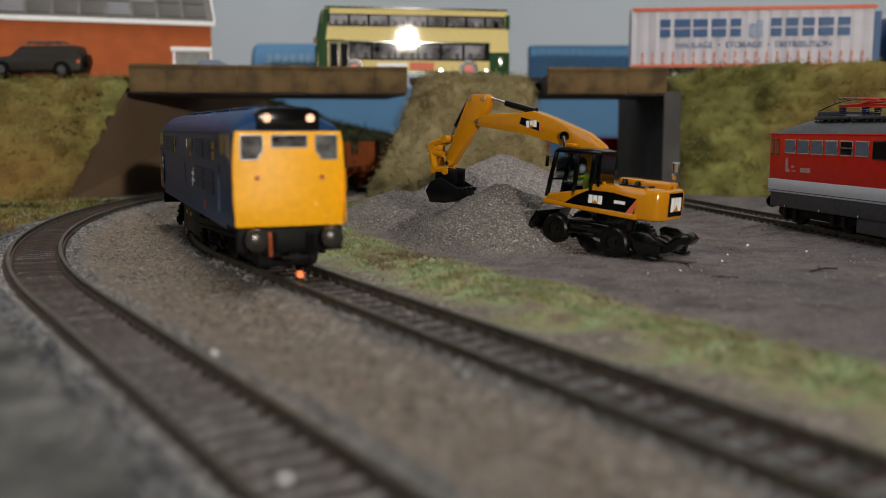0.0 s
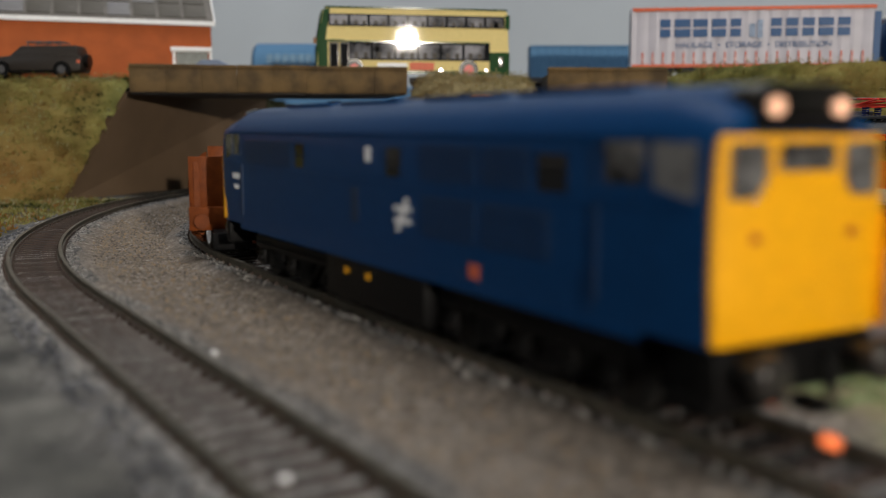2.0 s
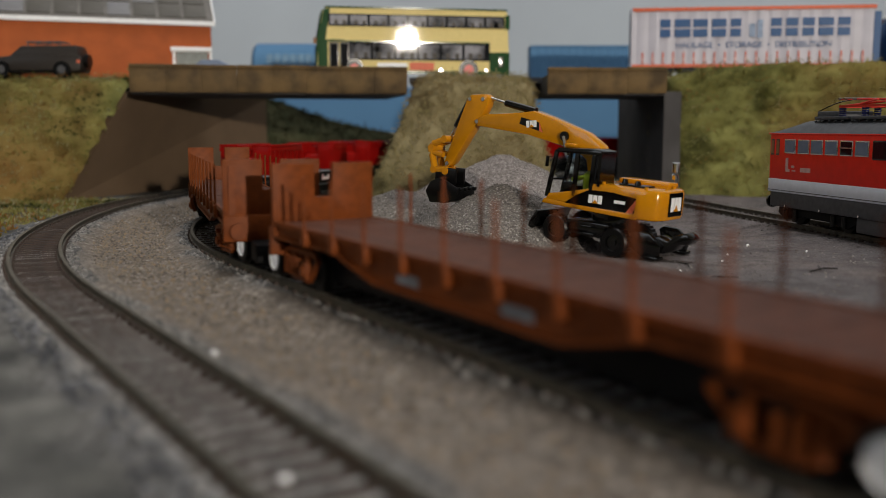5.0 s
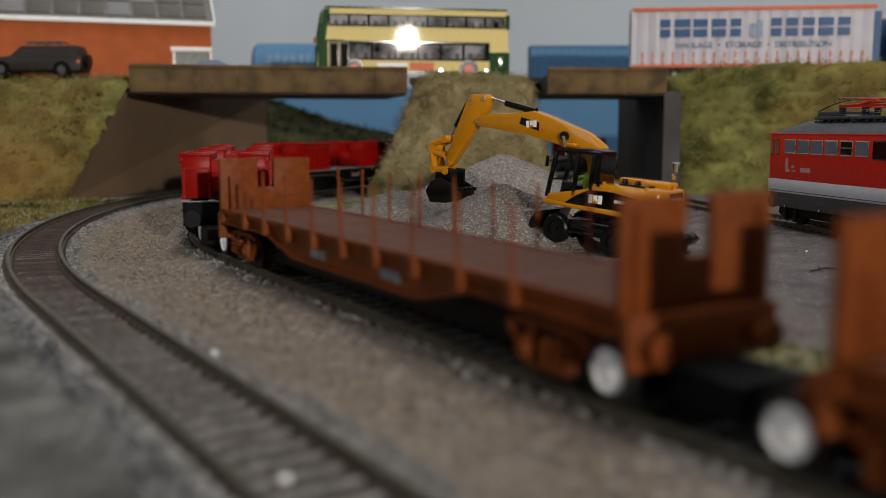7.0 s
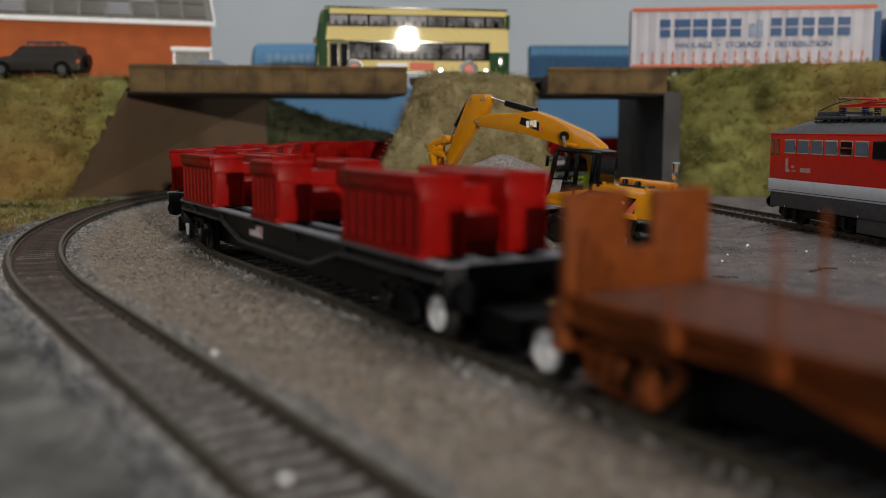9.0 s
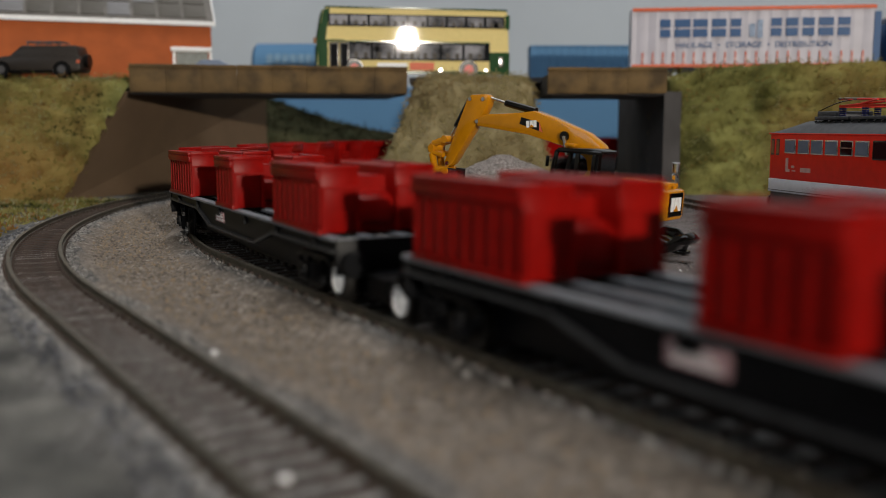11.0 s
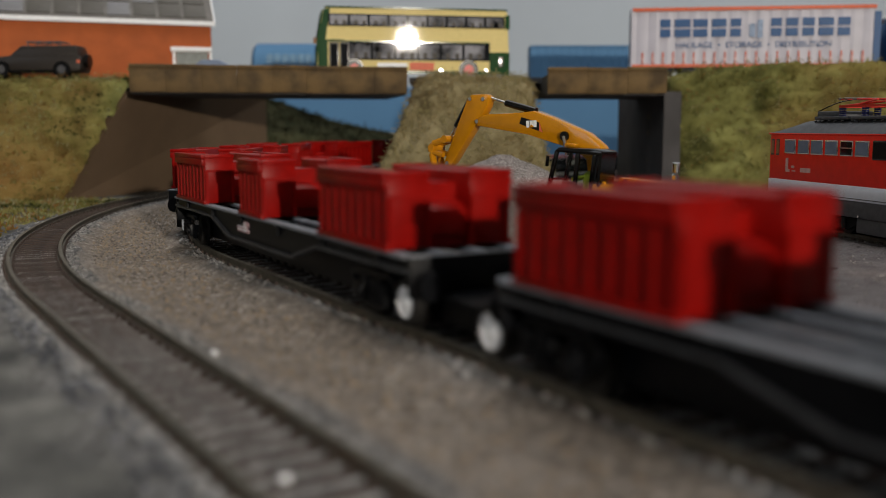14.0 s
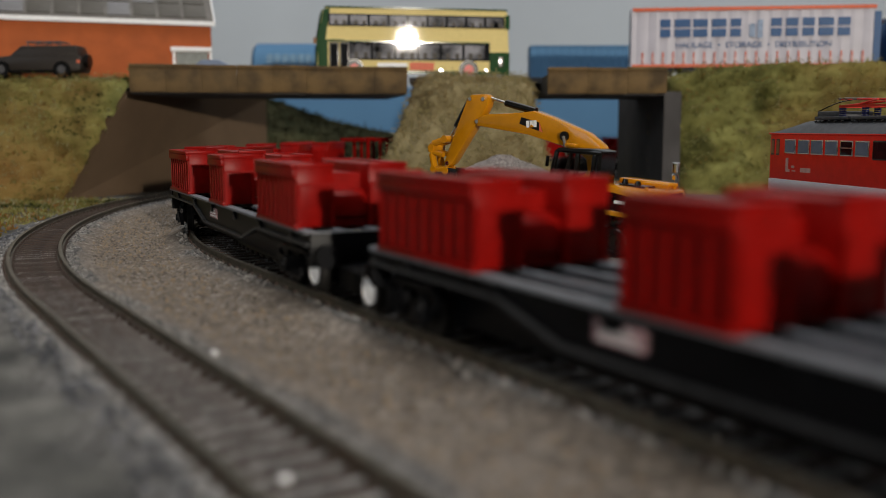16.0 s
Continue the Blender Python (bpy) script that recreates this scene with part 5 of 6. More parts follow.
    bm_prism(bm, q(out[1:] + inn[1:][::-1]), -6.1, 6.1)
    bk = part("bucket", bm, M_RUBBER, ex, "scuffed black digging bucket", bevel=0.2)
    for y0, y1 in ((-6.3, -5.6), (5.6, 6.3)):
        bm = bmesh.new()
        bm_prism(bm, q(out), y0, y1)
        part("bucket_side", bm, M_RUBBER, bk, bevel=0.2)
    for y0, y1 in ((-3.6, -2.2), (2.2, 3.6)):
        box_part("bucket_lug", 80, 92, y0, y1, 18, 25, M_RUBBER, bk, bevel=0.4)
    for k in range(4):
        box_part("bucket_tooth", 74.6, 77.6, -5.6 + k * 3.2, -4.2 + k * 3.2, 15.6, 17.2, M_RUBBER, bk, bevel=0.2)
    return ex


M_LIME = mat("lime_moulded_plastic", (0.42, 0.55, 0.03), 0.5)
excavator()


# ---- the red electric locomotive on the siding ----
YARD = (174.2, 467.3, 0.1890, 4000.0, 9000.0, 4000.0)
build_track("track_siding", YARD, -330, 120, "weathered siding track half sunk in grey yard dirt")


def electric():
    lo = tagged(new("electric_locomotive"), "red and grey electric locomotive model with raised red pantograph", "locomotive")
    lo.matrix_basis = spot(157, 464, 0, 0, 0, -79.2)
    L, W = 186.0, 35.0

    def slab(name, z0, z1, material, x0=0.0, x1=L, y0=0.0, bevel=0.5, label=""):
        bm = bmesh.new()
        c = 2.6
        bm_prism(bm, [(x0 + c, y0), (x1 - c, y0), (x1, y0 + 5), (x1, W - y0 - 5), (x1 - c, W - y0), (x0 + c, W - y0), (x0, W - y0 - 5), (x0, y0 + 5)], z0, z1, "z")
        return part(name, bm, material, lo, label, bevel=bevel)
    slab("body", 25.7, 46.8, M_LOCORED, label="signal red body side")
    slab("grey_band", 19.5, 25.7, M_LOCOGREY, -0.2, L + 0.2, -0.2, 0.2, "light grey band")
    slab("skirt", 12.6, 19.4, M_SKIRT, 0.6, L - 0.6, 0.7, 0.3, "dark grey skirt")
    box_part("band_line", 1.5, L - 1.5, -0.35, 0.0, 20.3, 20.6, M_SKIRT, lo)
    box_part("cornice", 1.5, L - 1.5, -0.4, W + 0.4, 46.6, 47.2, M_LOCORED, lo, bevel=0.2)
    bm = bmesh.new()
    bm_loft(bm, [[(x, y, z) for y, z in ((0.2, 47.2), (3, 47.2 + 3.0 * k), (8, 47.2 + 5.8 * k), (17.5, 47.2 + 6.6 * k), (27, 47.2 + 5.8 * k), (32, 47.2 + 3 * k), (34.8, 47.2))] for x, k in ((1, 0.15), (10, 0.55), (20, 0.9), (27, 1.0), (L - 27, 1.0), (L - 10, 0.55), (L - 1, 0.15))])
    roof = part("roof", bm, M_ROOFGREY, lo, "slate grey sloped roof", smooth=True)
    for i in range(5):
        x = 30 + i * 27
        box_part("roof_hatch", x, x + 25.5, 5.5, 29.5, 53.2, 54.6, M_ROOFGREY, roof, bevel=0.3)
        for k in range(5):
            bm = bmesh.new()
            bm_rod(bm, (x + 2 + k * 5, 4.6, 52.2), (x + 2 + k * 5, 5.6, 52.8), 0.4, 6)
            part("hatch_bolt", bm, M_GRIME, roof)
    for x0, x1 in ((15.8, 25.2), (26.9, 36.2), (37.4, 46.8), (48.3, 57.8), (59.4, 68.4), (69.8, 79.2), (81.4, 96)):
        z0, z1 = (37.8, 44.4) if x0 < 81 else (36.8, 44.6)
        o = box_part("window_frame", x0, x1, -0.35, 0.2, z0, z1, M_CHROME if x0 < 81 else M_SATIN, lo, "rounded bright metal window frame", bevel=0.5)
        dark = x0 > 58 and x0 < 60 or x0 > 81
        box_part("pane", x0 + 0.7, x1 - 0.7, -0.5, -0.2, z0 + 0.6, z1 - 0.6, M_DARKGLASS if dark else M_BLIND, o, "" if dark else "pale blue blinded pane")
        if x0 == 59.4:
            box_part("window_bar", x0, x1, -0.7, -0.4, 41.0, 41.5, M_CHROME, o)
    for x0, x1 in ((3.6, 6.4), (8.2, 11.0)):
        o = box_part("door_window", x0, x1, -0.1, 0.3, 36.9, 44.4, M_DIM, lo)
        box_part("pane", x0 + 0.4, x1 - 0.4, -0.25, 0.0, 37.6, 43.8, M_OCHRE, o)
    for x, z, w, h in ((17.0, 33.0, 2.2, 5.5), (17.0, 30.0, 3.6, 1.2), (22.0, 31.8, 2.4, 1.1), (22.5, 30.0, 3.0, 0.5), (29.5, 30.6, 8.2, 2.0)):
        box_part("lettering_bar", x, x + w, -0.15, 0.02, z - h / 2, z + h / 2, M_PINK, lo, "faint pale marking bar")
    # ends, buffers
    for x, e in ((0, -1), (L, 1)):
        for y in (7, 28):
            bm = bmesh.new()
            bm_rod(bm, (x, y, 14), (x + e * 5, y, 14), 1.6, 12)
            bm_rod(bm, (x + e * 5, y, 14), (x + e * 6, y, 14), 3.2, 18)
            part("buffer", bm, M_SATIN, lo, smooth=True)
        box_part("front_window", min(x, x + e * 0.3), max(x, x + e * 0.3), 6, 29, 37, 44, M_DARKGLASS, lo)
    # running gear
    for c in (38, 148):
        bm = bmesh.new()
        bm_prism(bm, [(c - 30, 12.6), (c - 31, 9.5), (c - 24, 6.6), (c - 10, 8.6), (c + 10, 8.6), (c + 24, 6.6), (c + 31, 9.5), (c + 30, 12.6)], 3.0, 5.0)
        bm_prism(bm, [(c - 30, 12.6), (c - 31, 9.5), (c - 24, 6.6), (c - 10, 8.6), (c + 10, 8.6), (c + 24, 6.6), (c + 31, 9.5), (c + 30, 12.6)], 30.0, 32.0)
        b = part("bogie", bm, M_BLACK, lo, bevel=0.3)
        for k in (-19, 19):
            for y in (8.2, 26.8):
                bm = bmesh.new()
                bm_rod(bm, (c + k, y - 1.2, 11.0), (c + k, y + 1.2, 11.0), 6.5, 24)
                part("wheel", bm, M_GRIME, b, smooth=True)
            for j in (-4, 4):
                bm = bmesh.new()
                bm_rod(bm, (c + k + j, 2.4, 7.0), (c + k + j, 2.4, 12.0), 1.1, 10)
                part("spring", bm, M_GRIME, b)
    box_part("battery_box", 70, 116, 2.0, 33, 6.2, 12.5, M_SKIRT, lo, bevel=0.5)
    for x in (18, 46, 74, 100):
        bm = bmesh.new()
        bm_rod(bm, (x, 0.4, 13.4), (x, -0.2, 13.4), 0.55, 8)
        part("axle_lug", bm, M_CHROME, lo)
    # pantograph with insulators and cables
    for x in (46, 62, 86, 102):
        for y in (9, 26):
            bm = bmesh.new()
            for k in range(4):
                bm_rod(bm, (x, y, 54.4 + k * 1.0), (x, y, 55.2 + k * 1.0), 1.5, 12)
            part("insulator", bm, M_INSUL, lo, "dark blue ribbed insulator", smooth=True)
    for x in (26, 78):
        box_part("roof_box", x + 2, x + 16, 8, 27, 54.0, 57.0, M_ROOFGREY, lo, bevel=0.5)
    bm = bmesh.new()
    for y in (9, 26):
        bm_box(bm, 44, 104, y - 0.7, y + 0.7, 58.4, 59.4)
        for a, b in (((48, y, 59.2), (84, y * 0.7 + 5, 61.0)), ((84, y * 0.7 + 5, 61.0), (52, y * 0.9 + 2, 62.0)), ((56, y, 59.4), (70, y, 61.4)), ((100, y, 59.2), (80, y, 61.4))):
            bm_rod(bm, a, b, 0.45, 8)
    for x in (46, 62, 86, 102):
        bm_box(bm, x - 0.7, x + 0.7, 9, 26, 58.3, 59.3)
    part("pantograph_frame", bm, M_PANTO, lo, "bright red pantograph linkage")
    bm = bmesh.new()
    for x in (50, 54):
        bm_rod(bm, (x, 4, 62.0), (x, 31, 62.0), 0.5, 8)
    part("contact_strip", bm, M_CHROME, lo)
    bm = bmesh.new()
    prev = None
    for i in range(13):
        t = i / 12
        p = (26 + 24 * t, 10, 57 + 4.5 * math.sin(t * 1.5))
        if prev:
            bm_rod(bm, prev, p, 0.25, 6)
        prev = p
    part("roof_cable", bm, M_SATIN, lo)
    return lo


M_BLIND = mat("blue_grey_blind", (0.17, 0.21, 0.29), 0.3, var=0.06)
M_OCHRE = mat("ochre_pane", (0.33, 0.16, 0.07), 0.4)
M_PINK = mat("faded_pale_print", (0.72, 0.45, 0.42), 0.5)
M_INSUL = mat("cobalt_insulator", (0.01, 0.015, 0.10), 0.25)
M_PANTO = mat("pantograph_red", (0.62, 0.030, 0.018), 0.35)
electric()


# ---- on the upper road ----
def bus():
    b = tagged(new("double_decker_bus"), "glossy cream and dark green double decker bus model", "bus")
    b.matrix_basis = spot(-94, 722, ROAD, 0, 0, 10.2) @ Matrix.Diagonal((1.03, 1, 1, 1))
    L, W = 143.0, 32.0
    bm = bmesh.new()
    bm_prism(bm, [(2.5, 4), (L - 1, 4), (L, 20), (L - 1, 49), (L - 4, 51), (8, 51), (4.5, 48), (0.5, 26), (0, 8)], 0, W)
    coach = part("body", bm, M_CREAM, b, "glossy cream coachwork", bevel=1.2)
    coach.data.polygons.foreach_set("use_smooth", [False] * len(coach.data.polygons))
    bm = bmesh.new()
    bm_prism(bm, [(1.2, 4.5), (8.0, 4.5), (8.0, 25.5), (20, 25.5), (20, 27), (6.5, 27), (10, 50), (5.5, 49), (0.8, 26)], -0.3, 0.1)
    part("green_front", bm, M_BUSGREEN, b, "dark green front sweep")
    bm = bmesh.new()
    bm_prism(bm, [(-0.5, 8), (0.0, 26), (4.0, 48.4), (5.0, 48.4), (1.0, 26), (0.5, 8)], -0.35, W + 0.1)
    nose = part("front_end", bm, M_BUSGREEN, b, "dark green front end")
    for z0, z1 in ((29, 46), (9, 22)):
        bm = bmesh.new()
        k0, k1 = (z0 - 26) * 0.178 if z0 > 26 else (z0 - 26) * 0.028, (z1 - 26) * 0.178 if z1 > 26 else (z1 - 26) * 0.028
        bm_prism(bm, [(k0 - 0.6, z0), (k1 - 0.6, z1), (k1 + 0.2, z1), (k0 + 0.2, z0)], 2.5, W - 2.5)
        part("windscreen", bm, M_DARKGLASS, nose)
    bm = bmesh.new()
    bm_rod(bm, (-1.2, -1.6, 24), (-1.2, -1.6, 28), 1.1, 10)
    part("wing_mirror", bm, M_OCHRE, b, "ochre wing mirror")
    box_part("roof_edge", 6, L - 2, -0.5, 0.6, 50.2, 51.4, M_BUSGREEN, b, "dark green roof edge")
    box_part("green_rear", L - 15, L + 0.2, -0.3, 0.1, 1.8, 19, M_BUSGREEN, b, "dark green rear corner")
    box_part("green_rear_post", L - 3.6, L + 0.2, -0.35, 0.1, 36.5, 47.0, M_BUSGREEN, b)
    box_part("skirt", 10, L - 15, -0.25, 0.1, 2.0, 4.6, M_BUSGREEN, b, "green lower skirt")
    box_part("green_line", 20, L - 15, -0.25, 0.1, 25.5, 26.4, M_BUSGREEN, b)
    up = box_part("upper_glazing", 8.5, L - 4, -0.4, 0.2, 37.0, 46.0, M_DARKGLASS, b, "dark upper deck window band")
    lowr = box_part("lower_glazing", 21, L - 15, -0.4, 0.2, 12.4, 25.4, M_DARKGLASS, b, "dark lower deck window band")
    for i in range(9):
        x = 10 + i * 14.4
        box_part("pane", x, x + 12.6, -0.7, -0.4, 38.0, 45.0, M_BUSPANE, up)
        for k in (3, 9):
            box_part("seat_back", x + k, x + k + 2.4, -0.95, -0.72, 38.0, 41.0, M_DIM, up)
    for i in range(6):
        x = 24 + i * 17.0
        box_part("pane", x, x + 15.0, -0.7, -0.4, 13.6, 24.2, M_BUSPANE, lowr)
        for k in (3, 10):
            box_part("seat_back", x + k, x + k + 2.8, -0.95, -0.72, 13.6, 18.0, M_DIM, lowr)
    for x in (9.5, 17.0):
        o = box_part("door_leaf", x - 0.4, x + 6.6, -0.5, 0.1, 3.5, 25.2, M_CHROME, b, "bright framed door leaf", bevel=0.2)
        box_part("pane", x + 0.7, x + 5.5, -0.75, -0.45, 5, 24, M_DARKGLASS, o)
    box_part("advert", 68, 86, -0.4, -0.1, 5.2, 10.8, M_ORANGE, b, "small red and pale side advert")
    box_part("advert_pale", 44, 66, -0.4, -0.1, 5.6, 10.4, M_WHITE, b)
    for x in (27, 112):
        bm = bmesh.new()
        bm_rod(bm, (x, -0.6, 6.0), (x, 4, 6.0), 7.2, 28)
        arch = part("wheel_arch", bm, M_SATIN, b, smooth=True)
        bm = bmesh.new()
        bm_rod(bm, (x, -1.0, 5.8), (x, 5, 5.8), 5.8, 28)
        w = part("tyre", bm, M_RUBBER, b, smooth=True)
        bm = bmesh.new()
        bm_rod(bm, (x, -1.5, 5.8), (x, 0, 5.8), 3.6, 20)
        part("hub", bm, M_PANTO, w, "red wheel hub", smooth=True)
    for x in (20, 40, 58, 90, 124):
        box_part("trim_lamp", x, x + 2, -0.7, -0.2, 4.6, 6.2, M_CHROME, b)
    box_part("rear_lamp", L - 8, L - 4.5, -0.6, -0.2, 8, 16, M_CHROME, b, bevel=0.3)
    return b


M_BUSPANE = mat("bus_window_pane", (0.30, 0.30, 0.33), 0.03, var=0.75, scale=60, spec=0.14)
bus()


def hall():
    h = tagged(new("brick_hall"), "orange brick hall with grey panelled roof and white eaves", "building")
    h.matrix_basis = spot(-351, 756, ROAD, 0, 0, 18.8)
    x0, x1, D, E = -160.0, 167.0, 150.0, 47.0
    bm = bmesh.new()
    bm_prism(bm, [(0, 0), (D, 0), (D, E), (D / 2, E + 58), (0, E)], x0, x1, "x")
    part("wall", bm, M_BRICK, h, "orange brick wall")
    # brick courses as low ribs
    for k in range(22):
        z = 2 + k * 2.05
        box_part("brick_course", x0, x1 - 0.05, -0.12, 0.02, z, z + 1.75, M_BRICK, h)
    bm = bmesh.new()
    bm_prism(bm, [(-3, E - 1.2), (D / 2, E + 58.5), (D / 2, E + 61), (-3, E + 1.3)], x0 - 2, x1 + 2, "x")
    bm_prism(bm, [(D + 3, E - 1.2), (D / 2, E + 58.5), (D / 2, E + 61), (D + 3, E + 1.3)], x0 - 2, x1 + 2, "x")
    roof = part("roof", bm, M_ROOFPANEL, h, "grey sheet roof")
    box_part("eaves_board", x0 - 2, x1 + 2.5, -4.0, -3.0, E - 2.0, E + 1.8, M_WHITE, h, "white eaves board", bevel=0.3)
    bm = bmesh.new()
    bm_prism(bm, [(-4, E - 2), (-4, E + 2.2), (D / 2, E + 63), (D / 2, E + 58)], x1 + 2, x1 + 3.2, "x")
    part("verge_board", bm, M_WHITE, h, "white gable board")
    sl = math.degrees(math.atan2(59.7, D / 2 + 3))
    for i in range(16):
        for j in range(4):
            x = x0 + 6 + i * 20
            o = box_part("roof_light", 0, 17.5, 0, 19.5, 0, 0.8, M_PANELA if (i * 3 + j) % 4 else M_PANELB, roof, "", bevel=0.15)
            o.matrix_basis = spot(x, 1.5 + j * 21 * math.cos(radians(sl)), E + 5.0 + j * 21 * math.sin(radians(sl)), sl, 0, 0)
    d = box_part("door", 138, 164, -0.4, 0.2, 0, 24, M_DOORGREY, h, "grey roller door")
    for k in range(11):
        box_part("door_slat", 138.6, 163.4, -0.8, -0.35, 1 + k * 2.1, 2.7 + k * 2.1, M_DOORGREY, d)
    box_part("lintel", 134, 167, -2.0, 0.1, 24.2, 28.0, M_WHITE, h, "white door lintel", bevel=0.4)
    for x in (135.6, 165.0):
        box_part("door_post", x, x + 2.0, -1.0, 0.1, 0, 24.2, M_WHITE, h)
    return h


M_PANELA = mat("tinted_roof_light", (0.12, 0.112, 0.10), 0.5, var=0.2, scale=40)
M_PANELB = mat("pale_roof_light", (0.22, 0.22, 0.235), 0.5, var=0.15, scale=40)
M_DOORGREY = mat("grey_green_door", (0.23, 0.25, 0.24), 0.5, var=0.12)
hall()


M_CARPANE = mat("tinted_car_window", (0.075, 0.075, 0.085), 0.4, var=0.3, scale=90)


def offroader():
    c = tagged(new("off_road_car"), "dark bronze off-road estate car with roof rack and spare wheel", "car")
    c.matrix_basis = spot(-340, 722, ROAD - 0.5)
    W = 24.0
    bm = bmesh.new()
    bm_prism(bm, [(1, 4), (0, 9), (1, 14), (17, 15.4), (68, 16), (69.5, 14), (69.5, 5), (66, 3.6), (4, 3.4)], 0, W)
    part("body", bm, M_CARBODY, c, "dark bronze bodywork", bevel=1.2)
    bm = bmesh.new()
    bm_loft(bm, [[(17, 0.4, 15), (68.5, 0.4, 15.6), (68.5, W - 0.4, 15.6), (17, W - 0.4, 15)], [(25, 2, 22.6), (66.5, 2, 23.2), (66.5, W - 2, 23.2), (25, W - 2, 22.6)]])
    g = part("greenhouse", bm, M_CARBODY, c, bevel=0.6)
    for x0, x1 in ((24, 35), (37, 49), (51, 64)):
        bm = bmesh.new()
        bm_prism(bm, [(x0, 16.4), (x1, 16.4), (x1 - 0.6, 21.4), (x0 + 2.4, 21.4)], 0.3, 1.0)
        o = part("side_window", bm, M_CARPANE, g)
        o.matrix_basis = spot(0, -1.6, 2.2, -12, 0, 0)
    for x in (11, 56):
        bm = bmesh.new()
        bm_rod(bm, (x, -0.4, 5), (x, 2, 5), 6.6, 24)
        part("wheel_arch", bm, M_SATIN, c, smooth=True)
        for y in (-0.8, W - 3.4):
            bm = bmesh.new()
            bm_rod(bm, (x, y, 5.4), (x, y + 4.2, 5.4), 5.2, 24)
            w = part("tyre", bm, M_RUBBER, c, smooth=True)
            bm = bmesh.new()
            bm_rod(bm, (x, y - 0.3, 5.4), (x, y + 4.4, 5.4), 3.0, 16)
            part("rim", bm, M_SKIRT, w, smooth=True)
    bm = bmesh.new()
    bm_rod(bm, (69.5, W / 2, 12), (73, W / 2, 12), 5.2, 24)
    part("spare_wheel", bm, M_RUBBER, c, smooth=True)
    bm = bmesh.new()
    for y in (4, W - 4):
        bm_rod(bm, (29, y, 26), (55, y, 26), 0.5, 8)
        for x in (30, 38, 46, 54):
            bm_rod(bm, (x, y, 23), (x, y, 26), 0.4, 6)
    for x in (29, 35, 42, 49, 55):
        bm_rod(bm, (x, 4, 26), (x, W - 4, 26), 0.4, 6)
    part("roof_rack", bm, M_ROOFGREY, c, "thin grey roof rack")
    box_part("rear_lamp", 67.2, 69.7, -0.3, 0.2, 10.2, 12.4, M_ORANGE, c, "orange rear lamp", bevel=0.3)
    box_part("front_lamp", 0, 3, -0.3, 0.3, 9, 12.5, M_ORANGE, c, bevel=0.3)
    box_part("sill", 18, 50, -0.6, 0.2, 3.4, 5.0, M_SATIN, c)
    return c


offroader()


def small_car():
    c = tagged(new("small_car"), "small blue grey car behind the bridge parapet", "car")
    c.matrix_basis = spot(-193, 714, ROAD - 0.4)
    c.scale = (0.76, 0.76, 0.86)
    bm = bmesh.new()
    bm_loft(bm, [[(0, 0, 2), (48, 0, 2), (48, 21, 2), (0, 21, 2)], [(0, 0, 8), (48, 0, 9), (48, 21, 9), (0, 21, 8)], [(13, 2, 9.4), (44, 2, 10), (44, 19, 10), (13, 19, 9.4)], [(19, 3, 14), (36, 3, 14), (36, 18, 14), (19, 18, 14)]])
    part("body", bm, M_BLIND, c, "blue grey bodywork", bevel=0.9)
    for x in (9, 38):
        for y in (-0.4, 18):
            bm = bmesh.new()
            bm_rod(bm, (x, y, 4), (x, y + 3.4, 4), 4, 18)
            part("tyre", bm, M_RUBBER, c, smooth=True)
    return c


small_car()


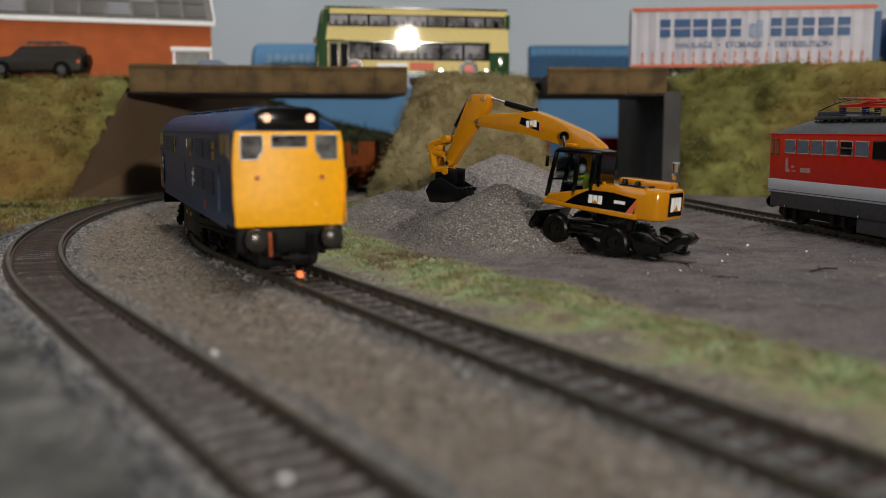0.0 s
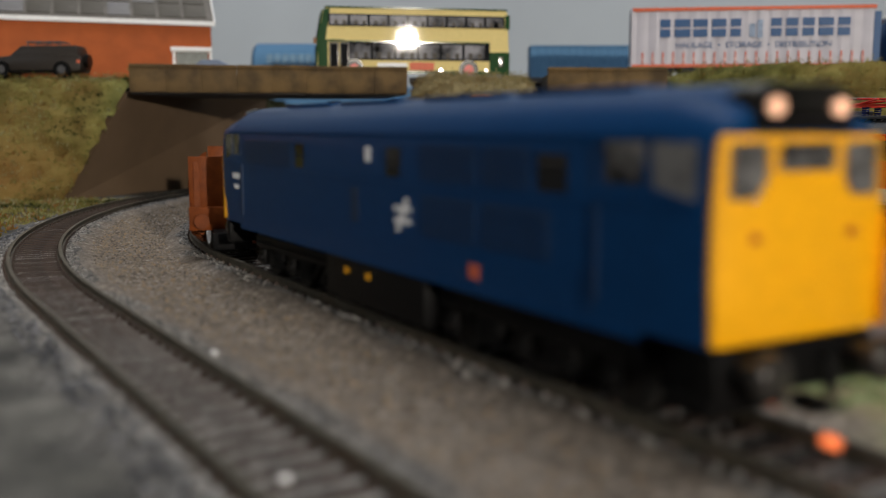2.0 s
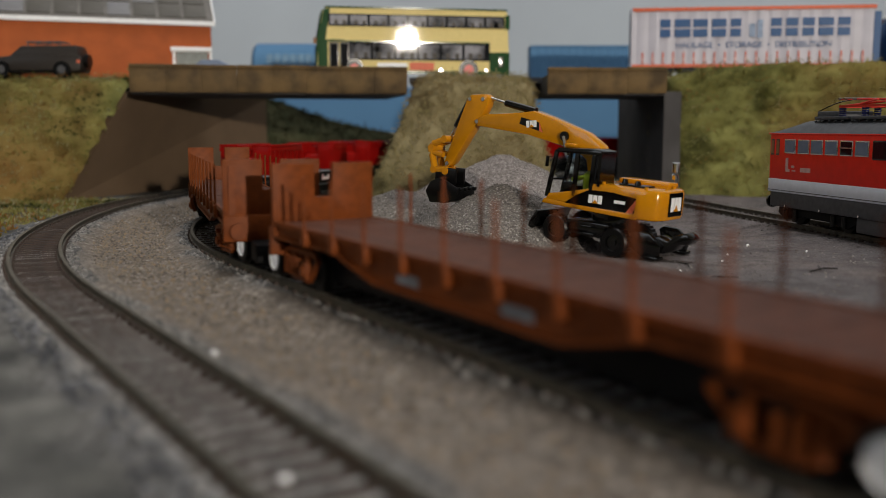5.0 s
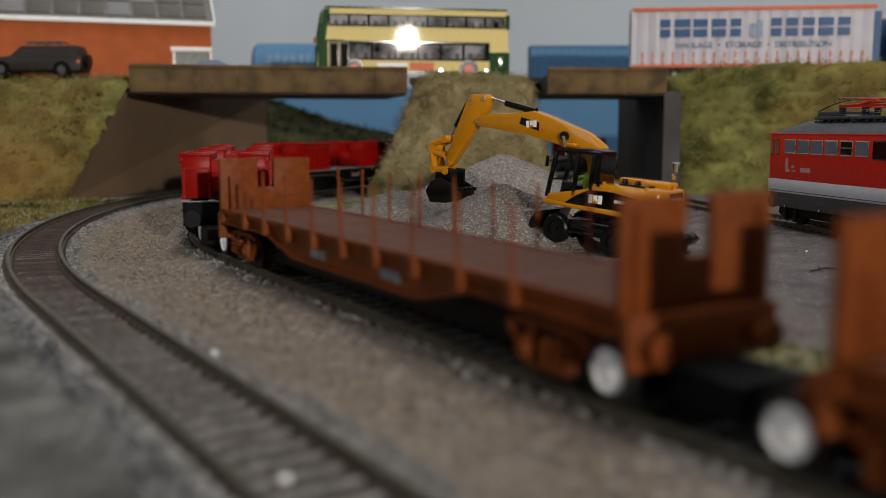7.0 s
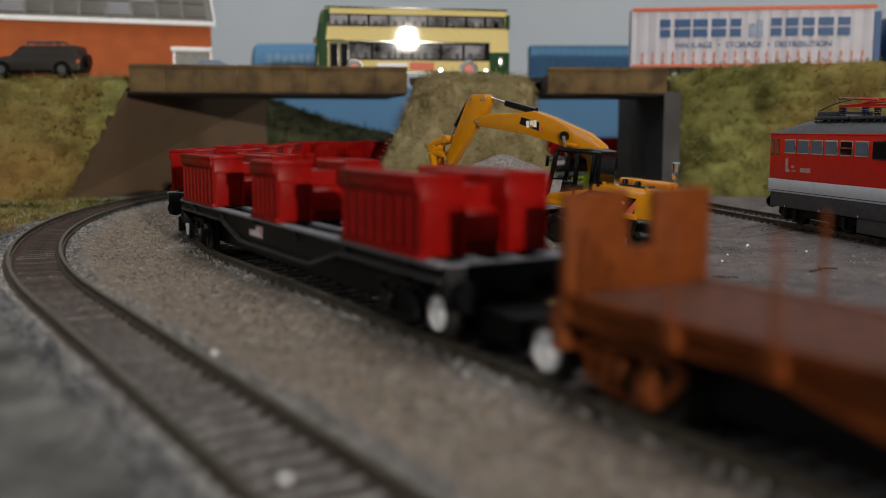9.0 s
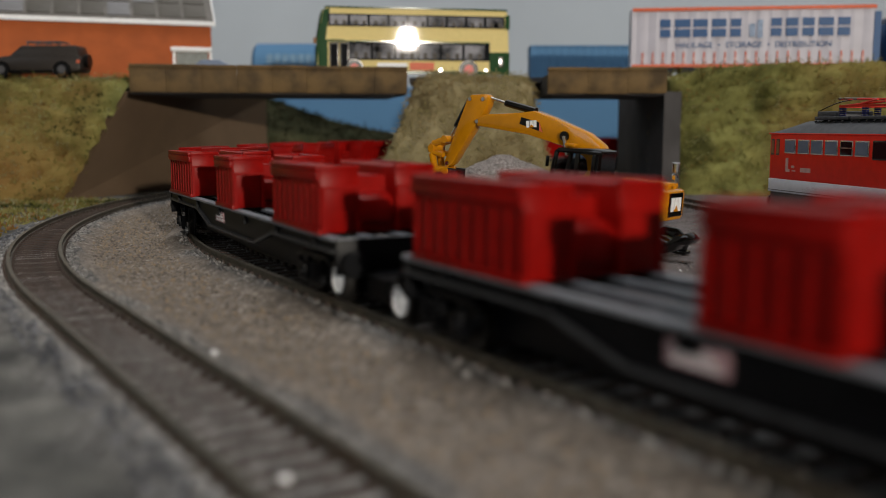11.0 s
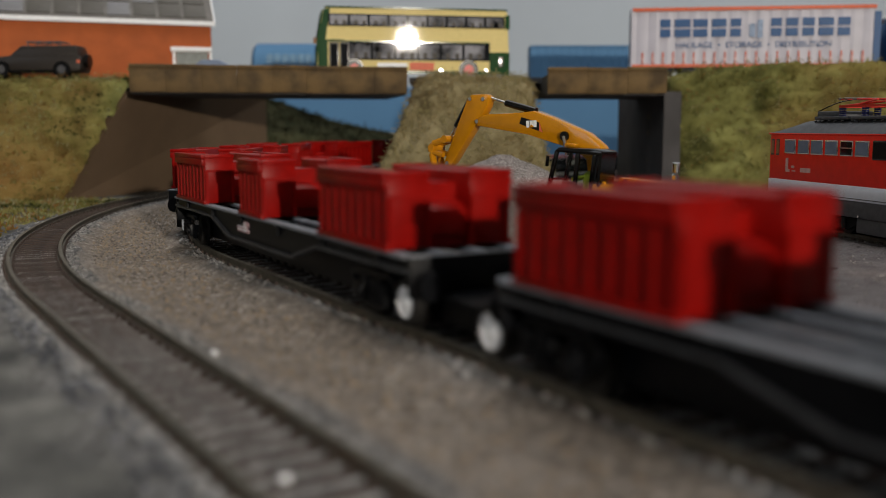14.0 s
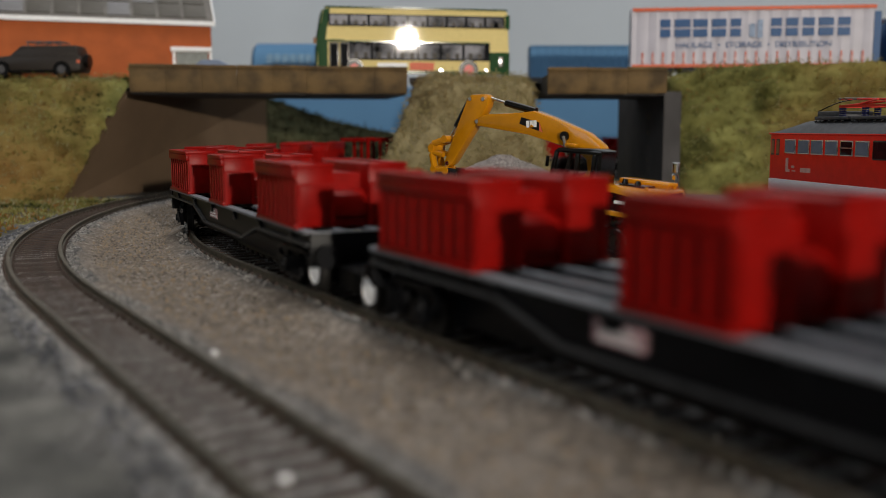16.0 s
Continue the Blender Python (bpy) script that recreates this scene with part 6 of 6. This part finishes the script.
def trailer():
    t = tagged(new("curtain_trailer"), "white curtain-sided lorry trailer with orange top rail and blue lettering blocks", "lorry trailer")
    t.matrix_basis = spot(148, 760, ROAD, 0, 0, math.degrees(math.atan2(-25, 181)))
    L, W = 180.0, 33.0
    bm = bmesh.new()
    n = 60
    front = [(L * i / n, 0.25 * math.sin(i * 1.9) + 0.2 * math.sin(i * 0.7)) for i in range(n + 1)]
    bm_prism(bm, front + [(L, W), (0, W)], 10.6, 51.5, "z")
    part("curtain", bm, M_TRAILER, t, "slightly rippled white curtain side")
    box_part("top_rail", -0.4, L + 0.4, -1.0, W + 0.5, 51.2, 54.0, M_ORANGE, t, "orange red top rail", bevel=0.4)
    box_part("rear_frame", -1.0, 0.6, -0.8, W + 0.4, 9, 54, M_TRAILER, t)
    box_part("headboard", L - 1.0, L + 4, -0.8, W + 0.4, 10, 49, M_NAVY, t, "navy front bulkhead")
    box_part("floor_rail", 0, L, -0.9, W + 0.5, 8.6, 10.8, M_ORANGE, t, "red floor rail")
    for k in range(22):
        x = 8 + k * 7.8
        o = box_part("strap", x - 0.5, x + 0.5, -1.1, -0.5, 10.8, 20, M_ORANGE, t)
        box_part("buckle", x - 0.8, x + 0.8, -1.4, -0.6, 13.5, 15.5, M_PINK, o)
    # haulier's name as plain letter-sized blocks
    for x0, w, z0, z1, m in ((21, 9, 0, 0, 0), (32, 13, 0, 0, 0), (46, 12, 0, 0, 0), (60, 12, 0, 0, 0), (74, 9, 0, 0, 0), (88, 4.5, 31, 41, 1), (94, 4, 30, 44, 1),
                             (104, 9, 0, 0, 0), (115, 10, 0, 0, 0), (127, 10, 0, 0, 0), (139, 12, 0, 0, 0), (153, 10, 0, 0, 0)):
        if m:
            box_part("name_block", x0, x0 + w, -1.0, -0.5, z0, z1, M_NAVYPALE, t, "pale blue plain block")
        else:
            for za, zb in ((31.4, 37.4), (39.0, 45.0)):
                box_part("name_block", x0, x0 + w - 1.2, -1.0, -0.5, za, zb, M_NAVY, t, "navy plain block of a haulier's mark")
    put_text("HAULAGE  \u2022  STORAGE  \u2022  DISTRIBUTION", 6.3, M_NAVY, t, spot(91, -0.75, 25.0, 90, 0, 0), "lettering", "dark blue haulage storage distribution lettering")
    for x in (26, 44, 62):
        for y in (1, W - 5):
            bm = bmesh.new()
            bm_rod(bm, (x, y, 6.4), (x, y + 4, 6.4), 6.4, 22)
            part("tyre", bm, M_RUBBER, t, smooth=True)
    box_part("chassis", 6, 170, 8, 25, 5.5, 8.6, M_SKIRT, t)
    for x in (84, 104, 122):
        box_part("side_guard_post", x, x + 3, -0.2, 0.8, 3.5, 9.0, M_WHITE, t)
    box_part("side_guard", 76, 128, -0.6, 0.4, 5.5, 8.0, M_ORANGE, t, "red side guard")
    return t


M_NAVYPALE = mat("pale_blue_print", (0.25, 0.33, 0.48), 0.5)
trailer()

lorry = tagged(new("lorry_cab"), "dark blue lorry cab coupled to the trailer", "lorry")
lorry.matrix_basis = spot(330, 736, ROAD, 0, 0, -8)
bm = bmesh.new()
bm_prism(bm, [(6, 8), (34, 8), (35, 22), (31, 40), (8, 42), (6, 30)], 0, 32)
part("cab", bm, M_NAVY, lorry, "dark blue lorry cab", bevel=1.2)
box_part("roof_fairing", 8, 26, 2, 30, 42, 47, M_WHITE, lorry, "white roof fairing", bevel=2.0)
box_part("side_window", 18, 30, -0.2, 0.2, 27, 37, M_DARKGLASS, lorry)
box_part("bumper", 6, 35, -0.3, 32, 4.6, 8, M_ORANGE, lorry)
for x in (12, 28):
    bm = bmesh.new()
    bm_rod(bm, (x, 0.4, 6.2), (x, 31, 6.2), 6.2, 22)
    part("wheel_pair", bm, M_RUBBER, lorry, smooth=True)

tank = tagged(new("storage_tank"), "blue rounded tank wagon with pale lettering bars", "tank")
tank.matrix_basis = spot(-200, 1000, ROAD)
bm = bmesh.new()
rings = []
for x, k in ((0, 0.55), (1.5, 0.85), (5, 1.0), (66, 1.0), (70, 0.85), (72, 0.5)):
    rings.append([(x, 25 + math.cos(a) * 24 * k, 26 + math.sin(a) * 23.8 * k) for a in [i * 0.2618 for i in range(24)]])
bm_loft(bm, rings)
part("barrel", bm, M_SEA, tank, "blue tank barrel", smooth=True)
for k in range(6):
    box_part("lettering_bar", 18 + k * 8, 24 + k * 8, 1.0, 2.2, 27, 37, M_SKYPAINT, tank, "pale blurred letter bar")
box_part("saddle", 10, 62, 8, 42, 0, 6, M_SKIRT, tank)

crate = tagged(new("shipping_container"), "plain blue shipping container on the upper road", "container")
crate.matrix_basis = spot(91, 1000, ROAD)
bm = bmesh.new()
n = 60
bm_prism(bm, [(2 * i, 0.7 if (i // 2) % 2 else 0.0) for i in range(n)] + [(2 * n - 2, 40), (0, 40)], 0.5, 44.5, "z")
part("side_panel", bm, M_SEA, crate)
box_part("top_frame", -0.5, 119, -0.8, 40.5, 44.5, 46.0, M_SEA, crate, bevel=0.3)
for x in (-0.6, 116):
    box_part("corner_post", x, x + 3, -0.8, 2.5, 0, 44.5, M_SEA, crate)


# ---- loose cover: stones, grass and flock, past counting ----
def leafy(name, stops, rough=0.9, patch=26.0, mix=0.45, thin=0.0):
    m = bpy.data.materials.new(name)
    m.use_nodes = True
    n, l = m.node_tree.nodes, m.node_tree.links
    b = n["Principled BSDF"]
    b.inputs["Roughness"].default_value = rough
    b.inputs["Specular IOR Level"].default_value = 0.2
    g = n.new("ShaderNodeNewGeometry")
    tc = n.new("ShaderNodeTexCoord")
    nz = n.new("ShaderNodeTexNoise")
    nz.inputs["Scale"].default_value, nz.inputs["Detail"].default_value = patch, 5.0
    l.new(tc.outputs["Object"], nz.inputs["Vector"])
    mx = n.new("ShaderNodeMix")
    mx.inputs[0].default_value = mix
    l.new(nz.outputs["Fac"], mx.inputs[2])
    l.new(g.outputs["Random Per Island"], mx.inputs[3])
    r = n.new("ShaderNodeValToRGB")
    e = r.color_ramp.elements
    e[0].position, e[0].color = stops[0][0], (*stops[0][1], 1)
    e[1].position, e[1].color = stops[-1][0], (*stops[-1][1], 1)
    for p, c in stops[1:-1]:
        e.new(p).color = (*c, 1)
    l.new(mx.outputs[0], r.inputs[0])
    l.new(r.outputs[0], b.inputs["Base Color"])
    if thin:
        tl, ms = n.new("ShaderNodeBsdfTranslucent"), n.new("ShaderNodeMixShader")
        ms.inputs[0].default_value = thin
        l.new(r.outputs[0], tl.inputs["Color"])
        l.new(b.outputs[0], ms.inputs[1])
        l.new(tl.outputs[0], ms.inputs[2])
        l.new(ms.outputs[0], n["Material Output"].inputs["Surface"])
    return m


M_GRASS = leafy("static_grass", ((0.34, (0.224, 0.174, 0.107)), (0.43, (0.371, 0.32, 0.179)), (0.50, (0.303, 0.326, 0.146)), (0.56, (0.27, 0.348, 0.179)), (0.66, (0.471, 0.46, 0.292))), 0.9, 24.0, 0.06, 0.5)
M_FLOCK = leafy("green_brown_flock", ((0.36, (0.0333, 0.0385, 0.0104)), (0.42, (0.0962, 0.0999, 0.0222)), (0.47, (0.222, 0.207, 0.0555)), (0.505, (0.34, 0.348, 0.2)), (0.54, (0.266, 0.118, 0.0333)), (0.575, (0.148, 0.148, 0.037)), (0.64, (0.311, 0.281, 0.104))), 0.95, 26.0, 0.05, 0.4)
M_DRYFLOCK = leafy("straw_flock", ((0.32, (0.172, 0.121, 0.0575)), (0.45, (0.333, 0.259, 0.132)), (0.55, (0.31, 0.276, 0.127)), (0.68, (0.46, 0.368, 0.207))), 0.95, 30.0, 0.07, 0.4)
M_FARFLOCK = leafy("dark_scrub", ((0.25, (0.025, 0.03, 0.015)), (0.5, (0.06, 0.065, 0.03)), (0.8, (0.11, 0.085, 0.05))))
M_STONE = leafy("grey_ballast_stone", ((0.2, (0.054, 0.054, 0.0567)), (0.5, (0.1418, 0.1377, 0.135)), (0.8, (0.351, 0.3375, 0.324))), 0.8)
M_BLUESTONE = leafy("blue_grey_stone", ((0.2, (0.0292, 0.0301, 0.035)), (0.5, (0.0827, 0.0855, 0.0953)), (0.8, (0.194, 0.194, 0.209))), 0.8)
M_SANDSTONE = leafy("sandy_gravel", ((0.2, (0.070, 0.060, 0.052)), (0.42, (0.140, 0.119, 0.099)), (0.58, (0.205, 0.170, 0.132)), (0.68, (0.25, 0.18, 0.115)), (0.74, (0.21, 0.185, 0.155)), (0.84, (0.50, 0.47, 0.43))), 0.8)
M_HEAPSTONE = leafy("heap_gravel", ((0.2, (0.0827, 0.0729, 0.068)), (0.5, (0.16, 0.144, 0.131)), (0.85, (0.33, 0.311, 0.292))), 0.8)


def scatter_stones(name, X, Y, lo, hi, material, label, seed, lift=0.25):
    rng = np.random.RandomState(seed)
    n = len(X)
    Z = ground_height(X, Y)
    r = rng.uniform(lo, hi, n) * rng.uniform(0.75, 1.2, n)
    base = np.array([(1, 0, 0), (0, 1, 0), (-1, 0, 0), (0, -1, 0), (0, 0, 0.8), (0, 0, -0.6)], float)
    ang = rng.uniform(0, 6.28, n)
    V = np.repeat(base[None], n, 0) * rng.uniform(0.65, 1.25, (n, 6, 3))
    c, s = np.cos(ang)[:, None], np.sin(ang)[:, None]
    V = np.stack([V[..., 0] * c - V[..., 1] * s, V[..., 0] * s + V[..., 1] * c, V[..., 2]], -1) * r[:, None, None]
    V += np.stack([X, Y, Z + r * lift], -1)[:, None, :]
    tri = np.array([(0, 1, 4), (1, 2, 4), (2, 3, 4), (3, 0, 4), (1, 0, 5), (2, 1, 5), (3, 2, 5), (0, 3, 5)])
    F = (np.arange(n)[:, None, None] * 6 + tri[None]).reshape(-1, 3)
    me = bpy.data.meshes.new(name)
    me.from_pydata((V.reshape(-1, 3) * MM).tolist(), [], F.tolist())
    me.materials.append(material)
    return tagged(new(name, me), label, "gravel", kind="stuff")


def scatter_blades(name, P, N, size, material, label, seed, spread=0.8, width=0.16):
    """Thin blades, three to a tuft, standing along the normals N at the places P."""
    rng = np.random.RandomState(seed)
    n = len(P)
    k = 3
    P3, N3 = np.repeat(P, k, 0), np.repeat(N, k, 0)
    d = N3 + rng.normal(0, spread, (n * k, 3)) * 0.6
    d /= np.linalg.norm(d, axis=1)[:, None]
    side = np.cross(d, rng.normal(0, 1, (n * k, 3)))
    side /= np.linalg.norm(side, axis=1)[:, None] + 1e-9
    h = size * rng.uniform(0.5, 1.4, n * k)[:, None]
    P3 = P3 + rng.normal(0, size * 0.25, P3.shape) * np.array([1, 1, 0.3])
    a, b = P3 - side * h * width - d * h * 0.2, P3 + side * h * width - d * h * 0.2
    c = P3 + d * h * 0.65 + side * h * width * 0.6
    e = P3 + d * h + rng.normal(0, 0.25, P3.shape) * h
    V = np.stack([a, b, c, e], 1).reshape(-1, 3)
    i = np.arange(n * k)[:, None] * 4
    F = np.concatenate([i + np.array([0, 1, 2]), i + np.array([0, 2, 3])], 1).reshape(-1, 3)
    me = bpy.data.meshes.new(name)
    me.from_pydata((V * MM).tolist(), [], F.tolist())
    me.materials.append(material)
    return tagged(new(name, me), label, "grass", kind="stuff")


def cover_ground():
    rng = np.random.RandomState(7)
    X, Y = rng.uniform(-330, 330, 150000), rng.uniform(70, 720, 150000)
    keep = (np.abs(X) < 0.52 * Y + 20)
    X, Y = X[keep], Y[keep]
    q, o = main_side(X, Y), main_out(X, Y)
    gm, go = track_gap(MAIN, X, Y), track_gap(OUTER, X, Y)
    wob = 6 * lumps(X, Y, 45, 41)
    ball = ((np.minimum(gm, go) > 10.6) & (np.minimum(gm, go) + 0.5 * wob < 15.5)) | ((gm < 7.0) & (rng.uniform(0, 1, len(gm)) < 0.25))
    scatter_stones("ballast_stones", X[ball][:14000], Y[ball][:14000], 0.4, 0.85, M_STONE, "loose grey ballast chippings beside the rails", 11)
    shoulder = (o < -12.6) & (o + 0.3 * wob > -18.0) & (Y < 460)
    scatter_stones("shoulder_stones", X[shoulder][:7000], Y[shoulder][:7000], 0.5, 1.15, M_BLUESTONE, "coarse blue grey ballast on the outer track's shoulder", 18)
    sand = (q < -20) & (o > 20)
    scatter_stones("sand_gravel", X[sand][:22000], Y[sand][:22000], 0.28, 0.72, M_SANDSTONE, "scattered sandy gravel between the tracks", 12)
    yard = (q > 18) & (q < 30)
    scatter_stones("verge_gravel", X[yard][:900], Y[yard][:900], 0.25, 0.5, M_SANDSTONE, "sandy gravel on the verge edge", 13)
    far = (q > 72) & (Y < 640)
    scatter_stones("yard_grit", X[far][:5000], Y[far][:5000], 0.15, 0.6, M_HEAPSTONE, "fine grit on the yard", 14)
    hx, hy = [], []
    for cx, cy, h, r in HEAPS:
        a, d = rng.uniform(0, 6.28, 5000), r * np.sqrt(rng.uniform(0, 1.15, 5000))
        hx.append(cx + np.cos(a) * d)
        hy.append(cy + np.sin(a) * d)
    scatter_stones("heap_stones", np.concatenate([hx[0], hx[2]]), np.concatenate([hy[0], hy[2]]), 0.22, 0.5, M_HEAPSTONE, "small grey stones lying on the gravel heaps", 15)
    v = q + 1.2 * wob
    vg = rng.uniform(0, 1, len(q)) < smooth(28, 44, v) * (1 - smooth(54, 74, v))
    gx, gy = X[vg][:12000], Y[vg][:12000]
    scatter_blades("verge_grass", np.stack([gx, gy, ground_height(gx, gy)], 1), np.repeat([[0, 0, 1.0]], len(gx), 0), 1.15, M_GRASS, "short pale green static grass on the verge", 16, 0.9)
    left = (o < -24) & (Y > 430) & (Y < 660)
    gx, gy = X[left][:2200], Y[left][:2200]
    scatter_blades("bank_foot_grass", np.stack([gx, gy, ground_height(gx, gy)], 1), np.repeat([[0, 0, 1.0]], len(gx), 0), 2.4, M_FLOCK, "mossy tufts at the embankment foot", 17, 1.0)


def cover_bank(name, count, size, material, label, seed):
    me = bpy.data.objects[name].data
    rng = np.random.RandomState(seed)
    C = np.array([p.center for p in me.polygons]) / MM
    A = np.array([p.area for p in me.polygons])
    N = np.array([p.normal for p in me.polygons])
    flip = (N[:, 1] > 0) & (np.abs(N[:, 2]) < 0.8) | (N[:, 2] < -0.3)
    N[flip] *= -1
    i = rng.choice(len(A), count, p=A / A.sum())
    P = C[i] + rng.normal(0, 2.0, (count, 3))
    D = N[i] + np.array([0, 0, 0.5])
    scatter_blades(name + "_cover", P, D / np.linalg.norm(D, axis=1)[:, None], size, material, label, seed, 1.1, 0.3)


cover_ground()
cover_bank("embankment_west", 18000, 1.15, M_FLOCK, "mossy green and rust flock on the embankment", 21)
cover_bank("embankment_middle", 12000, 1.3, M_DRYFLOCK, "straw coloured flock on the middle embankment", 22)
cover_bank("embankment_east", 19000, 1.15, M_FLOCK, "green and brown flock on the steep embankment", 23)
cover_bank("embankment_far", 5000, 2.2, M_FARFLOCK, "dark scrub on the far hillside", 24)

for x, y, r in ((-21.5, 125, 0.9), (-48, 196, 0.7), (128, 398, 0.8), (104, 352, 0.45), (112, 372, 0.4), (83, 330, 0.35), (146, 380, 0.45), (70, 322, 0.35)):
    bm = bmesh.new()
    bmesh.ops.create_icosphere(bm, subdivisions=2, radius=r)
    for v in bm.verts:
        v.co *= 1 + 0.25 * noise.noise(v.co * 0.9 + Vector((x, y, 0)))
    o = tagged(part("pebble", bm, M_WHITE, None, smooth=True), "small pale pebble lying on the ground", "pebble", "pale pebbles")
    o.matrix_basis = spot(x, y, float(ground_height(np.array([x * 1.0]), np.array([y * 1.0]))[0]) + r * 0.5)
bm = bmesh.new()
for a, b in (((0, 0, 0.4), (9, 2, 0.8)), ((9, 2, 0.8), (15, 1, 0.4)), ((7, 1.5, 0.6), (11, 6, 0.9))):
    bm_rod(bm, a, b, 0.35, 6, 0.22)
crumbs = bm.copy()
twig = tagged(part("twig", bm, M_GRIME, None), "thin dark twig lying in the yard", "twig")
twig.matrix_basis = spot(126, 324, 0.2, 0, 0, 28)
for x, y, turn in ((98, 312, 160), (88, 338, 75)):
    o = tagged(part("twig", crumbs.copy(), M_GRIME, None), "thin dark twig lying in the yard", "twig")
    o.matrix_basis = spot(x, y, 0.3, 0, 0, turn) @ Matrix.Scale(0.6, 4)


motions()
